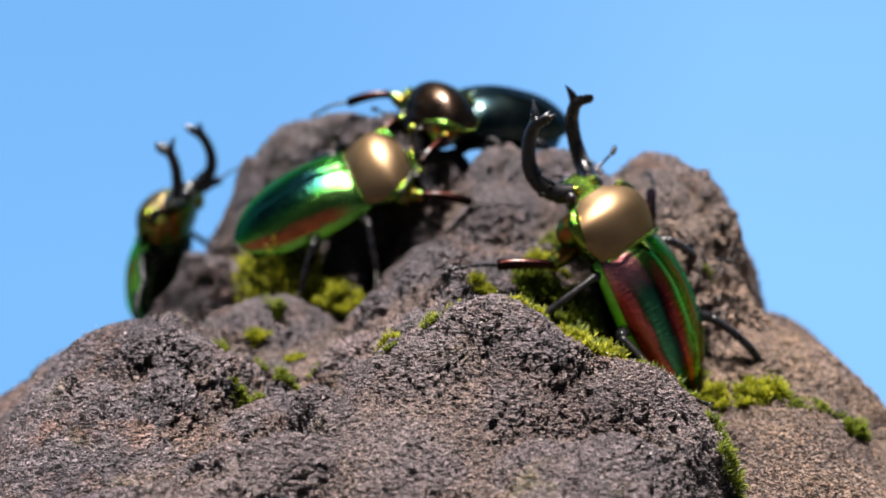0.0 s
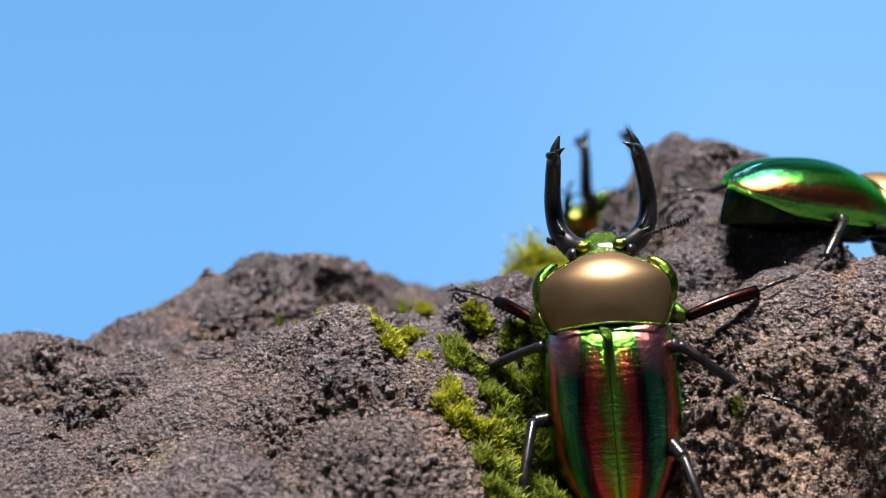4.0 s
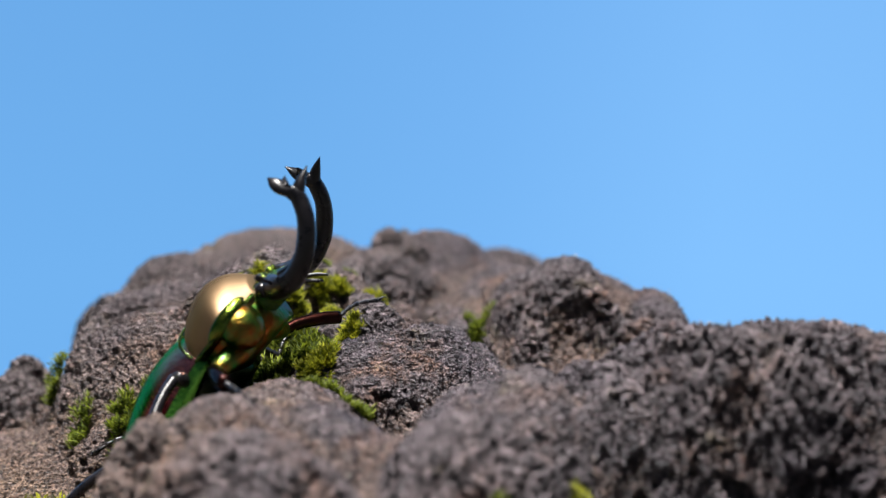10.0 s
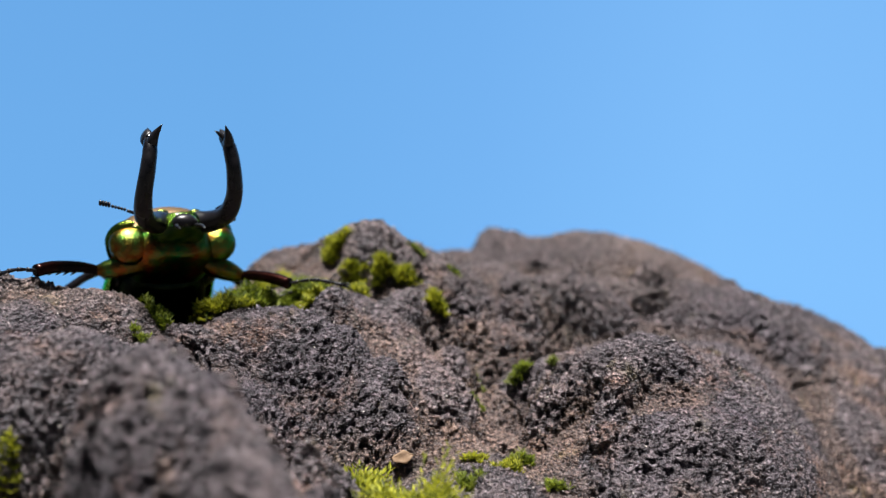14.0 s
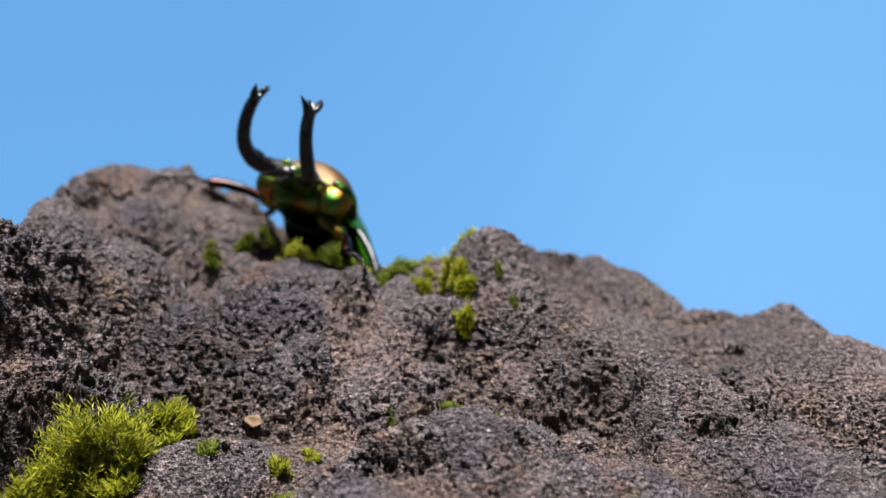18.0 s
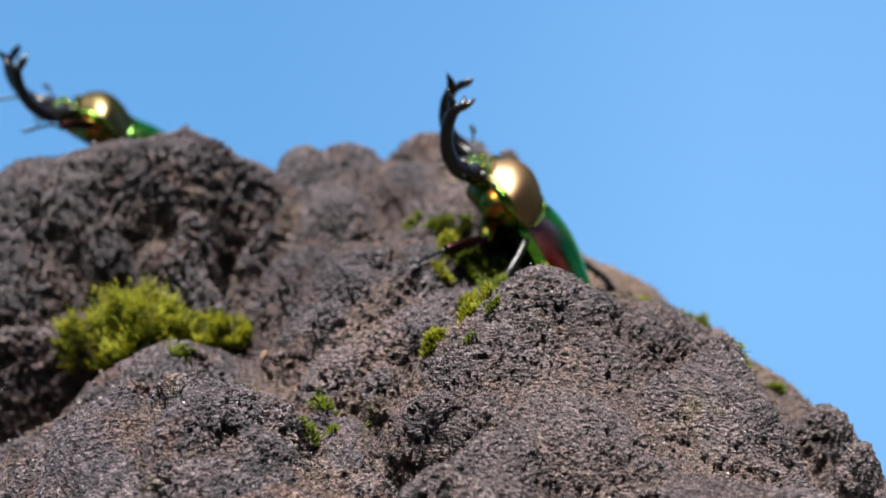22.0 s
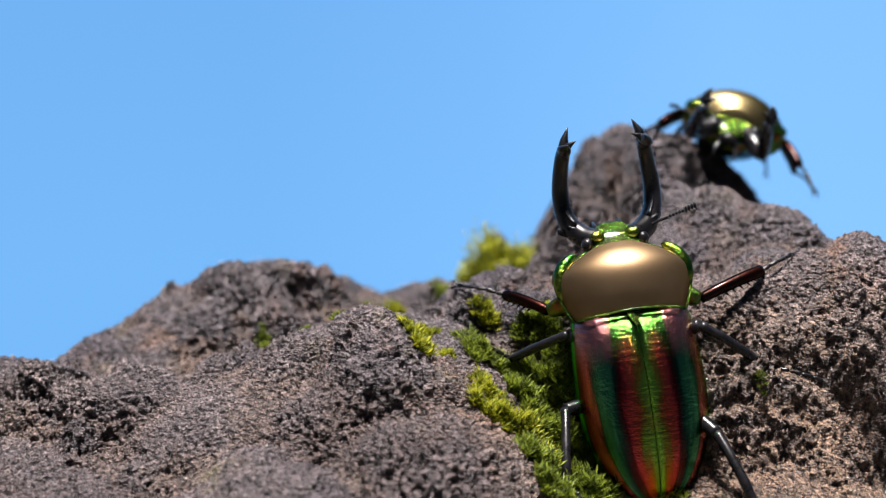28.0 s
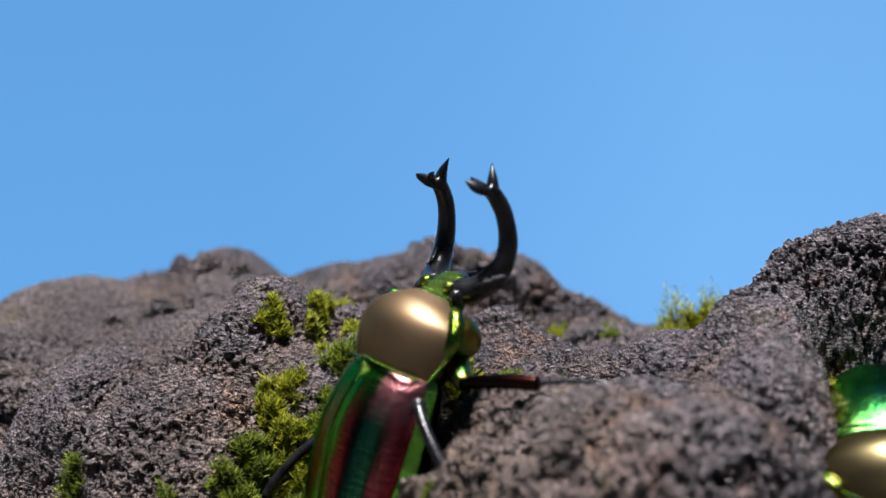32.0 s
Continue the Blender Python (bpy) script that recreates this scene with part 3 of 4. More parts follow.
def elytron_mesh(side, mat):
    """One wing case: a domed shell from the seam to a raised rim, with its thickness."""
    outline = curve_points([(1.6, 8.2), (0.2, 9.9), (-4, 10.5), (-10, 10.9), (-16, 10.8), (-22, 9.7), (-27, 7.3), (-30.3, 4.2), (-31.8, 0.3)], 5)
    crown = curve_points([(1.6, -1.2), (-3, 1.3), (-10, 2.6), (-18, 2.0), (-25, 0.4), (-31.8, -3.6)], 8)
    across = 18
    verts, uv, faces = [], [], []
    for inner in (0, 1):
        for y, w in outline:
            top = np.interp(-y, -crown[:, 0], crown[:, 1])
            low = -5.6 + 1.2 * max(0.0, (-y - 22) / 10)
            for j in range(across + 1):
                u = j / across
                a = u * radians(97)
                x = w * math.sin(a) ** 0.92 if a > 0 else 0.0
                z = low + (top - low) * max(math.cos(a), -0.15) ** 1.0 if math.cos(a) >= 0 else low + (top - low) * math.cos(a)
                rim = math.exp(-((u - 0.97) / 0.025) ** 2)
                seam = math.exp(-(u / 0.03) ** 2)
                x += 0.45 * rim
                z += 0.25 * rim + 0.05 * seam - 0.06 * math.exp(-((u - 0.07) / 0.03) ** 2)
                s = 0.93 if inner else 1.0
                verts.append(Vector((side * (x * s + 0.06), y, z - (0.5 if inner else 0))) * MM)
                uv.append((u, (1.6 - y) / 33.4))
    n, m = len(outline), across + 1
    o = n * m
    for i in range(n - 1):
        for j in range(across):
            q = (i * m + j, i * m + j + 1, (i + 1) * m + j + 1, (i + 1) * m + j)
            faces.append(q if side < 0 else q[::-1])
            r = tuple(o + v for v in q)
            faces.append(r[::-1] if side < 0 else r)
    rim = [i * m + across for i in range(n)]
    for i in range(n - 1):
        for row in (rim, [i2 * m for i2 in range(n)]):
            faces.append((row[i], row[i + 1], row[i + 1] + o, row[i] + o))
    for j in range(across):
        faces.append((j, j + 1, j + 1 + o, j + o))
    me = mesh("elytron", local(verts), faces, mat, True, uv)
    bm = bmesh.new()
    bm.from_mesh(me)
    bmesh.ops.recalc_face_normals(bm, faces=bm.faces)
    bm.to_mesh(me)
    bm.free()
    return me


PRONOTUM_OUTLINE = [(0.0, 8.9), (0.6, 9.6), (3.2, 10.7), (6.0, 11.5), (8.4, 11.4), (10.4, 9.4), (12.0, 6.6), (13.2, 4.4)]


def dome(outline, top_keys, low, lift, around=40, power=0.8, crest=0.95):
    """A closed domed shield over an outline of (y, half width)."""
    o = curve_points(outline, 4)
    t = curve_points(top_keys, 8)
    rings = []
    for y, w in o:
        top = np.interp(y, t[:, 0], t[:, 1])
        ring = []
        for s in range(around):
            a = 2 * math.pi * s / around
            cx, sz = math.cos(a), math.sin(a)
            x = w * math.copysign(abs(cx) ** power, cx)
            z = low + (top - low) * sz ** crest if sz >= 0 else low + lift * sz
            ring.append(Vector((x, y, z)) * MM)
        rings.append(ring)
    return loft(rings)


def ball(x, y, z, rx, ry, rz, n=10):
    rings = []
    for i in range(n + 1):
        a = math.pi * (i + 0.02) / (n + 0.04)
        rings.append([Vector((x + rx * math.sin(a) * math.cos(b), y + ry * math.sin(a) * math.sin(b), z + rz * math.cos(a))) * MM
                      for b in (2 * math.pi * k / (2 * n) for k in range(2 * n))])
    return loft(rings)


def closed(name, geo, mat):
    me = mesh(name, local(geo[0]), geo[1], mat)
    bm = bmesh.new()
    bm.from_mesh(me)
    bmesh.ops.recalc_face_normals(bm, faces=bm.faces)
    bm.to_mesh(me)
    bm.free()
    return me


def mandible_geo(side):
    s = side * (0.85 if side < 0 else 0.93)
    arm = tube([(s * 3.6, 15.2, -5.6, 2.1), (s * 6.3, 17.0, -6.6, 2.0), (s * 8.6, 20.4, -7.2, 1.75), (s * 9.3, 24.6, -5.8, 1.55),
                (s * 8.8, 28.1, -2.8, 1.4), (s * 8.2, 29.8, 0.3, 1.3), (s * 8.0, 29.9, 2.2, 1.1)], 6, 12)
    spike = tube([(s * 8.0, 29.6, 0.6, 1.15), (s * 7.6, 31.6, 1.8, 0.85), (s * 6.4, 34.0, 2.8, 0.06)], 5, 10)
    lobe = tube([(s * 8.1, 29.8, 0.2, 1.15), (s * 8.1, 29.6, 1.8, 1.2), (s * 8.2, 29.2, 3.2, 1.3), (s * 8.0, 28.9, 4.5, 1.05), (s * 7.5, 28.7, 5.9, 0.1)], 5, 12, 0.6)
    thorn = tube([(s * 8.1, 29.5, 2.8, 0.9), (s * 6.9, 29.9, 3.7, 0.55), (s * 5.5, 30.3, 4.3, 0.06)], 4, 8)
    tooth = tube([(s * 5.6, 17.6, -6.0, 1.0), (s * 7.4, 17.9, -5.6, 0.6), (s * 9.2, 18.8, -5.4, 0.08)], 4, 8)
    groove = tube([(s * 7.4, 18.6, -5.2, 0.5), (s * 8.9, 22.0, -5.6, 0.5), (s * 9.1, 25.8, -4.1, 0.45), (s * 8.7, 28.8, -1.0, 0.4)], 6, 6)
    return merged(arm, spike, lobe, thorn, tooth, groove)


def antenna_geo(side, lift):
    s = side if side > 0 else -0.62
    keys = [(s * 4.6, 15.6, -6.0, 0.32), (s * 7.6, 17.0, -5.8 + lift * 0.4, 0.28), (s * 10.0, 17.4, -5.6 + lift * 0.8, 0.32)]
    stem = tube(keys, 6, 8)
    beads = [ball(s * (10.4 + 0.55 * k), 17.5 + 0.1 * k, -5.5 + lift * (0.85 + 0.07 * k), 0.3, 0.34, 0.34, 4) for k in range(5)]
    club = [ball(s * (13.2 + 0.55 * k), 18.0 + 0.2 * k, -5.3 + lift * 1.2, 0.3, 0.62, 0.55, 5) for k in range(4)]
    return merged(stem, *beads), merged(*club)


LEGS_CLIMBING = {
    "fl": ((-5.5, 6.5, -9), (-13.0, 5.6, -12.0), (-19.6, 11.6, -18.0), (-28.2, 16.2, -21.8)),
    "fr": ((5.5, 6.5, -9), (13.2, 2.6, -7.6), (25.2, 6.9, -10.0), (34.0, 10.9, -14.2)),
    "ml": ((-5, -3, -9), (-10.8, -1.0, -6.4), (-20.6, -1.6, -14.4), (-27.4, 2.8, -13.6)),
    "mr": ((5, -3, -9), (11.2, -3.3, -3.6), (21.4, -10.9, -7.6), (30.8, -14.7, -8.2)),
    "rl": ((-4.5, -12, -11), (-13.4, -13.6, -7.6), (-15.6, -26.4, -5.0), (-11.8, -33.0, -0.5)),
    "rr": ((4.5, -12, -11), (10.4, -21.6, -5.0), (13.6, -33.9, -3.4), (24.4, -46.0, -7.2)),
}
LEGS_WALKING = {
    "fl": ((-5.5, 6.5, -9), (-13.5, 11.0, -5.5), (-19.0, 19.0, -10.0), (-23.5, 24.5, -14.5)),
    "fr": ((5.5, 6.5, -9), (13.0, 13.0, -5.5), (17.0, 22.5, -10.0), (20.0, 29.0, -14.5)),
    "ml": ((-5, -3, -9), (-13.5, -3.0, -6.0), (-21.0, -9.0, -12.0), (-27.0, -14.0, -14.5)),
    "mr": ((5, -3, -9), (13.5, -1.0, -6.0), (22.0, -3.5, -12.0), (29.0, -6.5, -14.5)),
    "rl": ((-4.5, -12, -8), (-12.0, -16.0, -6.0), (-16.0, -24.0, -12.0), (-20.0, -31.0, -15.5)),
    "rr": ((4.5, -12, -8), (12.5, -14.0, -6.0), (18.5, -21.0, -12.0), (23.0, -28.0, -15.5)),
}
LEGS_CROUCHING = {key: tuple((0.8 * x, y - (4.0 if key[0] == "f" and n > 0 else 0.0), z) for n, (x, y, z) in enumerate(leg)) for key, leg in LEGS_WALKING.items()}


def build_leg(root, key, legs):
    coxa, knee, ankle, foot = (Vector(v) for v in legs[key])
    front = key[0] == "f"
    a = knee - coxa
    femur_geo = tube([(*coxa, 1.5), (*(coxa + a * 0.35), 2.1 if front else 1.5), (*(coxa + a * 0.75), 1.8 if front else 1.3), (*knee, 1.1)], 5, 12)
    femur = part("femur", closed("femur", femur_geo, COPPER if front else BLACK), root, "green and orange metallic femur" if front else "glossy black femur")
    b = ankle - knee
    bow = Vector((0, 0, 0.06 * b.length))
    pieces = [tube([(*knee, 0.95), (*(knee + b * 0.3 + bow), 1.05 if front else 0.8), (*(knee + b * 0.7 + bow), 1.15 if front else 0.85), (*ankle, 1.15 if front else 0.8)], 5, 10)]
    side = b.cross(Vector((0, 0, 1))).normalized() * (-1 if knee.x > 0 else 1)
    for k in range(6 if front else 2):
        at = knee + b * (0.35 + 0.12 * k if front else 0.5 + 0.3 * k)
        tip = at - side * (1.7 if front else 1.0) + b.normalized() * 0.5
        pieces.append(tube([(*at, 0.34), (*((at + tip) / 2), 0.24), (*tip, 0.03)], 2, 6))
    tibia = part("tibia", closed("tibia", pieces[0], FORELEG if front else BLACK), femur, "flat dark red tibia" if front else "slender black tibia")
    part("teeth", closed("teeth", merged(*pieces[1:]), BLACK), tibia, "row of short black teeth")
    c = foot - ankle
    sag = Vector((0, 0, 0.10 * c.length))
    beads = []
    for k in range(5):
        p0, p1 = k / 5, (k + 0.92) / 5
        f0 = ankle + c * p0 + sag * math.sin(math.pi * p0)
        f1 = ankle + c * p1 + sag * math.sin(math.pi * p1)
        beads.append(tube([(*f0, 0.26), (*((f0 + f1) / 2), 0.36), (*f1, 0.44)], 2, 7))
    d = c.normalized()
    for w in (-1, 1):
        q = d.cross(Vector((0, 0, 1))).normalized() * w
        beads.append(tube([(*foot, 0.28), (*(foot + d * 0.9 + q * 0.7), 0.2), (*(foot + d * 1.6 + q * 0.8 - Vector((0, 0, 0.7))), 0.03)], 3, 6))
    part("tarsus", closed("tarsus", merged(*beads), BLACK), femur, "thin jointed black tarsus with claws")
    return femur


LEGS_OF = {}


def build_beetle(label, legs, wing, shield_mat, belly, skin, nod=0.0, sag=0.0):
    """One beetle; nod bends its head and jaws down and sag its abdomen, in degrees."""
    hinge = Vector((0, 11.5, -5)) * MM - BASE * MM
    bent = Matrix.Translation(hinge) @ Matrix.Rotation(radians(-nod), 4, "X") @ Matrix.Translation(-hinge)
    waist = Vector((0, 0.3, -4)) * MM - BASE * MM
    hung = Matrix.Translation(waist) @ Matrix.Rotation(radians(sag), 4, "X") @ Matrix.Translation(-waist)
    root = tagged(new("stag_beetle"), label, "beetle", "stag beetles on the rock")
    under = dome([(1.0, 6.5), (-3, 8.6), (-10, 9.6), (-18, 8.8), (-25, 6.0), (-30.5, 1.6)], [(-31, -5), (-18, -2), (1, -3)], -6.0, 6.6)
    part("abdomen", closed("abdomen", under, DARK), root, "dark green metallic underside of the abdomen", hung)
    thorax = dome([(0.2, 5.5), (1.5, 8.0), (6, 9.6), (10, 8.0), (12.4, 5.0)], [(0, -3), (6, -2), (13, -4)], -6.0, 5.4)
    part("prothorax", closed("prothorax", thorax, belly), root, "orange-green metallic underside of the thorax" if belly is COPPER else "dark green metallic underside of the thorax")
    for s in (-1, 1):
        part("elytron", elytron_mesh(s, wing), root, WING_WORDS[wing], hung)
    scutellum = tube([(0, 1.4, -1.1, 1.5), (0, 0.2, 0.05, 1.4), (0, -1.1, 0.62, 0.8), (0, -1.9, 0.95, 0.12)], 4, 10, 0.22)
    part("scutellum", closed("scutellum", scutellum, GREEN), root, "small shiny green scutellum", hung)
    shield = dome(PRONOTUM_OUTLINE, [(0, 0.3), (3, 1.9), (7, 2.6), (10.5, 1.2), (13.2, -1.9)], -4.4, 1.6, 64, 0.98, 1.4)
    pronotum = part("pronotum", closed("pronotum", shield, shield_mat), root, "satin bronze-gold pronotum")
    o = curve_points(PRONOTUM_OUTLINE, 3)
    for s in (-1, 1):
        part("rim", closed("rim", tube([(s * (w + 0.12), y, -4.4, 0.34) for y, w in o[::2]], 2, 8), GREEN), pronotum, "bright green metallic edge")
        part("lobe", closed("lobe", ball(s * 8.2, 8.8, -6.2, 3.9, 3.4, 4.0, 10), COPPER), pronotum, "round green and orange side of the thorax")
        ear = tube([(s * 10.8, 4.4, -4.3, 0.3), (s * 11.0, 6.0, -4.1, 1.0), (s * 10.8, 8.2, -3.9, 1.35), (s * 9.9, 10.2, -3.7, 1.3), (s * 8.6, 11.6, -3.6, 0.9), (s * 7.6, 12.3, -3.7, 0.25)], 5, 12)
        part("corner", closed("corner", ear, LIME), pronotum, "yellow-green front corner")
    hind = tube([(-9.3, 0.1, -3.6, 0.24), (-7.5, -0.35, -0.9, 0.24), (-3.5, -0.2, 0.25, 0.24), (0, -0.1, 0.55, 0.24), (3.5, -0.2, 0.25, 0.24), (7.5, -0.35, -0.9, 0.24), (9.3, 0.1, -3.6, 0.24)], 5, 8)
    part("rim", closed("rim", hind, GREEN), pronotum, "green metallic hind edge")
    skull = dome([(11.5, 5.0), (13.0, 5.1), (15.0, 4.5), (17.0, 3.4), (18.4, 2.0)], [(11, -3.0), (14, -3.5), (16, -4.0), (18.5, -5.4)], -5.8, 3.0, 32, 0.55)
    head = part("head", closed("head", skull, skin), root, "pitted green-gold metallic head" if skin is GREEN else "dark metallic head", bent)
    part("brow", closed("brow", merged(ball(-3.1, 15.2, -3.7, 1.3, 1.1, 0.7, 6), ball(3.1, 15.2, -3.7, 1.3, 1.1, 0.7, 6)), LIME), head, "golden brow knobs")
    part("mouthparts", closed("mouthparts", merged(ball(0, 17.6, -7.2, 2.6, 1.8, 1.6, 6), tube([(-1.6, 18, -8, 0.4), (-2.4, 20, -9.5, 0.35), (-2.2, 21.4, -11, 0.2)], 4, 6),
                                                      tube([(1.6, 18, -8, 0.4), (2.4, 20, -9.5, 0.35), (2.2, 21.4, -11, 0.2)], 4, 6)), BLACK), head, "black mouthparts with short palps")
    for s in (-1, 1):
        part("eye", closed("eye", ball(s * 4.9, 14.4, -5.0, 1.15, 1.3, 1.3, 8), BLACK), head, "round black eye")
        part("mandible", closed("mandible", mandible_geo(s), BLACK), root, "long upcurved black mandible with a forked tip", bent)
        stem, club = antenna_geo(s, 1.6 if s > 0 else -1.5)
        antenna = part("antenna", closed("antenna", stem, BLACK), root, "thin beaded black antenna", bent)
        part("club", closed("club", club, BLACK), antenna)
    LEGS_OF[root] = [(key, build_leg(root, key, legs), Vector(legs[key][0]) * MM - BASE * MM) for key in legs]
    return root


WING_WORDS = {ELYTRA: "glossy iridescent green and coppery red wing case", ELYTRA_GREEN: "glossy green wing case with a copper band", TEAL: "dark teal metallic wing case"}


def stance(spot, ahead, up):
    """The pose of a beetle from the place (mm) of the hind edge of its pronotum, its heading and its up."""
    y = Vector(ahead).normalized()
    x = y.cross(Vector(up)).normalized()
    z = x.cross(y)
    m = Matrix((x, y, z)).transposed().to_4x4()
    m.translation = Vector(spot) * MM
    return m @ Matrix.Translation(BASE * MM)


climber = build_beetle("rainbow stag beetle, bronze and green, clinging to a mossy cleft", LEGS_CLIMBING, ELYTRA, BRONZE, COPPER, GREEN, 3, 12.5)
CLIMBER_STANCE = stance((47.9, 9.5, -1.9), (-0.544, 0.344, 0.765), (0.534, -0.561, 0.632))
lurker = build_beetle("rainbow stag beetle, green with a bronze back, scaling the rock's rim", LEGS_CROUCHING, ELYTRA_GREEN, OLIVE_BRONZE, COPPER, GREEN, 16, 5)
walker = build_beetle("rainbow stag beetle, green and coppery, crawling over the rock", LEGS_WALKING, ELYTRA_GREEN, BRONZE, DARK, GREEN, 50, 4)
leaver = build_beetle("rainbow stag beetle, dark teal and bronze, crawling off behind the rock", LEGS_WALKING, TEAL, BROWN, BROWN, BROWN, 60)

# waypoints on the rock: seconds, place (mm), heading, up
LURKER_WAY = [
    (0.0, (-70.3, 110.9, -28.1), (0.33, -0.3, 0.9), (-0.84, 0.33, 0.43)),
    (2.5, (-66.8, 106.0, -32.2), (0.24, -0.07, 0.96), (-0.9, 0.33, 0.26)),
    (3.0, (-67.2, 105.0, -32.4), (0.24, 0.0, 0.96), (-0.94, 0.22, 0.25)),
    (6.0, (-67.0, 104.0, -35.8), (0.05, -0.15, 0.99), (-0.99, 0.12, 0.06)),
    (9.0, (-55.9, 115.1, -61.1), (0.6, -0.1, 0.7), (-0.7, 0.5, 0.5)),
    (15.0, (-8.0, 127.0, -60.2), (0.6, -0.3, 0.7), (-0.2, 0.8, 0.5)),
    (19.5, (13.5, 137.0, -44.5), (-0.3, 0.0, 0.9), (0.3, 0.3, 0.4)),
    (21.0, (14.8, 137.6, -16.4), (-0.53, 0.2, 0.75), (0.45, -0.1, 0.75)),
    (21.5, (10.6, 128.1, -1.7), (-0.66, 0.3, 0.65), (0.45, -0.2, 0.82)),
    (22.0, (5.6, 116.6, 6.1), (-0.75, 0.2, 0.6), (0.46, -0.15, 0.85)),
    (22.5, (-2.0, 108.5, 10.5), (-0.8, 0.25, 0.52), (0.43, -0.2, 0.85)),
    (23.0, (1.0, 102.4, 12.5), (-0.78, 0.28, 0.55), (0.44, -0.3, 0.83)),
    (24.0, (0.8, 95.4, 13.2), (-0.80, 0.0, 0.52), (0.47, -0.15, 0.85)),
    (25.5, (2.0, 90.4, 13.0), (-0.72, -0.56, 0.42), (0.41, 0.15, 0.9)),
    (26.5, (3.0, 95.0, 16.0), (-0.2, -0.88, 0.35), (0.3, 0.25, 0.92)),
    (27.5, (3.5, 104.0, 14.5), (0.25, -0.92, 0.2), (0.25, 0.27, 0.93)),
    (28.0, (4.6, 105.7, 13.5), (0.51, -0.78, 0.2), (0.05, 0.39, 0.92)),
    (28.5, (5.5, 102.2, 9.0), (0.95, -0.12, 0.0), (0.15, 0.2, 0.96)),
    (29.0, (10.6, 101.5, 5.2), (0.92, 0.02, 0.36), (0.07, 0.41, 0.9)),
    (29.5, (10.2, 101.0, 4.3), (0.9, 0.19, 0.36), (0.02, 0.41, 0.9)),
    (30.0, (9.1, 95.4, 3.4), (0.87, 0.3, 0.36), (-0.03, 0.41, 0.9)),
    (30.5, (13.7, 93.2, 1.5), (0.84, 0.36, 0.32), (-0.09, 0.35, 0.9)),
    (31.0, (24.0, 98.5, 2.0), (0.94, 0.19, 0.2), (-0.12, 0.19, 0.95)),
    (31.5, (33.4, 93.5, -5.3), (0.94, 0.01, 0.05), (0.08, 0.12, 0.97)),
    (32.0, (43.1, 86.3, -6.9), (0.97, -0.02, -0.05), (0.16, 0.0, 0.97))]
WALKER_WAY = [
    (0.0, (-11.7, 56.7, 1.6), (0.92, 0.1, 0.38), (-0.33, -0.5, 0.85)),
    (0.5, (-3.6, 54.0, 8.2), (0.8, 0.41, 0.2), (-0.05, -0.41, 0.9)),
    (1.0, (8.5, 54.3, 10.8), (0.81, 0.47, 0.05), (0.1, -0.39, 0.92)),
    (1.5, (13.0, 55.5, 12.0), (0.74, 0.57, 0.05), (0.15, -0.37, 0.92)),
    (2.0, (19.4, 59.3, 14.8), (0.61, 0.7, 0.17), (0.04, -0.38, 0.9)),
    (2.5, (24.6, 74.0, 20.0), (0.67, 0.74, -0.05), (0.3, -0.2, 0.93)),
    (3.0, (29.5, 82.5, 16.0), (0.10, 0.98, 0.0), (0.22, -0.02, 0.97)),
    (3.5, (27.5, 84.0, 15.2), (0.0, 0.98, -0.13), (-0.05, 0.15, 0.97)),
    (5.0, (58.6, 92.1, -6.2), (0.65, 0.55, -0.5), (0.4, 0.3, 0.8)),
    (5.5, (65.0, 93.8, -13.9), (0.6, 0.5, -0.6), (0.5, 0.4, 0.75)),
    (7.0, (82.1, 94.4, -53.7), (0.5, 0.5, -0.75), (0.6, 0.5, 0.6)),
    (9.0, (87.9, 89.3, -85.7), (0.4, 0.4, -0.8), (0.65, 0.6, 0.5)),
    (32.0, (91.1, 85.3, -85.9), (0.4, 0.4, -0.8), (0.65, 0.6, 0.5))]
LEAVER_WAY = [
    (0.0, (16.5, 76.0, 14.0), (-0.86, -0.42, 0.15), (0.12, -0.18, 0.97)),
    (1.0, (29.3, 85.5, 5.0), (-0.85, -0.3, 0.3), (0.3, 0.2, 0.91)),
    (2.0, (29.2, 109.0, -12.8), (-0.5, -0.7, 0.5), (0.2, 0.6, 0.8)),
    (4.0, (15.8, 123.9, -49.9), (-0.1, 0.5, -0.85), (0, 0.85, 0.5)),
    (7.0, (12.9, 125.0, -90.5), (0.1, 0.3, -0.9), (0, 0.9, 0.3)),
    (32.0, (17.7, 124.6, -90.4), (0.1, 0.3, -0.9), (0, 0.9, 0.3))]


# ---- moss ----
def surface(x, y):
    """The rock's height at a spot given in millimetres."""
    u, v = (x * MM + GRID_REACH) / GRID_STEP, (y * MM + GRID_REACH) / GRID_STEP
    i, j = min(max(int(u), 0), len(GRID) - 2), min(max(int(v), 0), len(GRID) - 2)
    u, v = u - i, v - j
    return float(GRID[i, j] * (1 - u) * (1 - v) + GRID[i + 1, j] * u * (1 - v) + GRID[i, j + 1] * (1 - u) * v + GRID[i + 1, j + 1] * u * v)


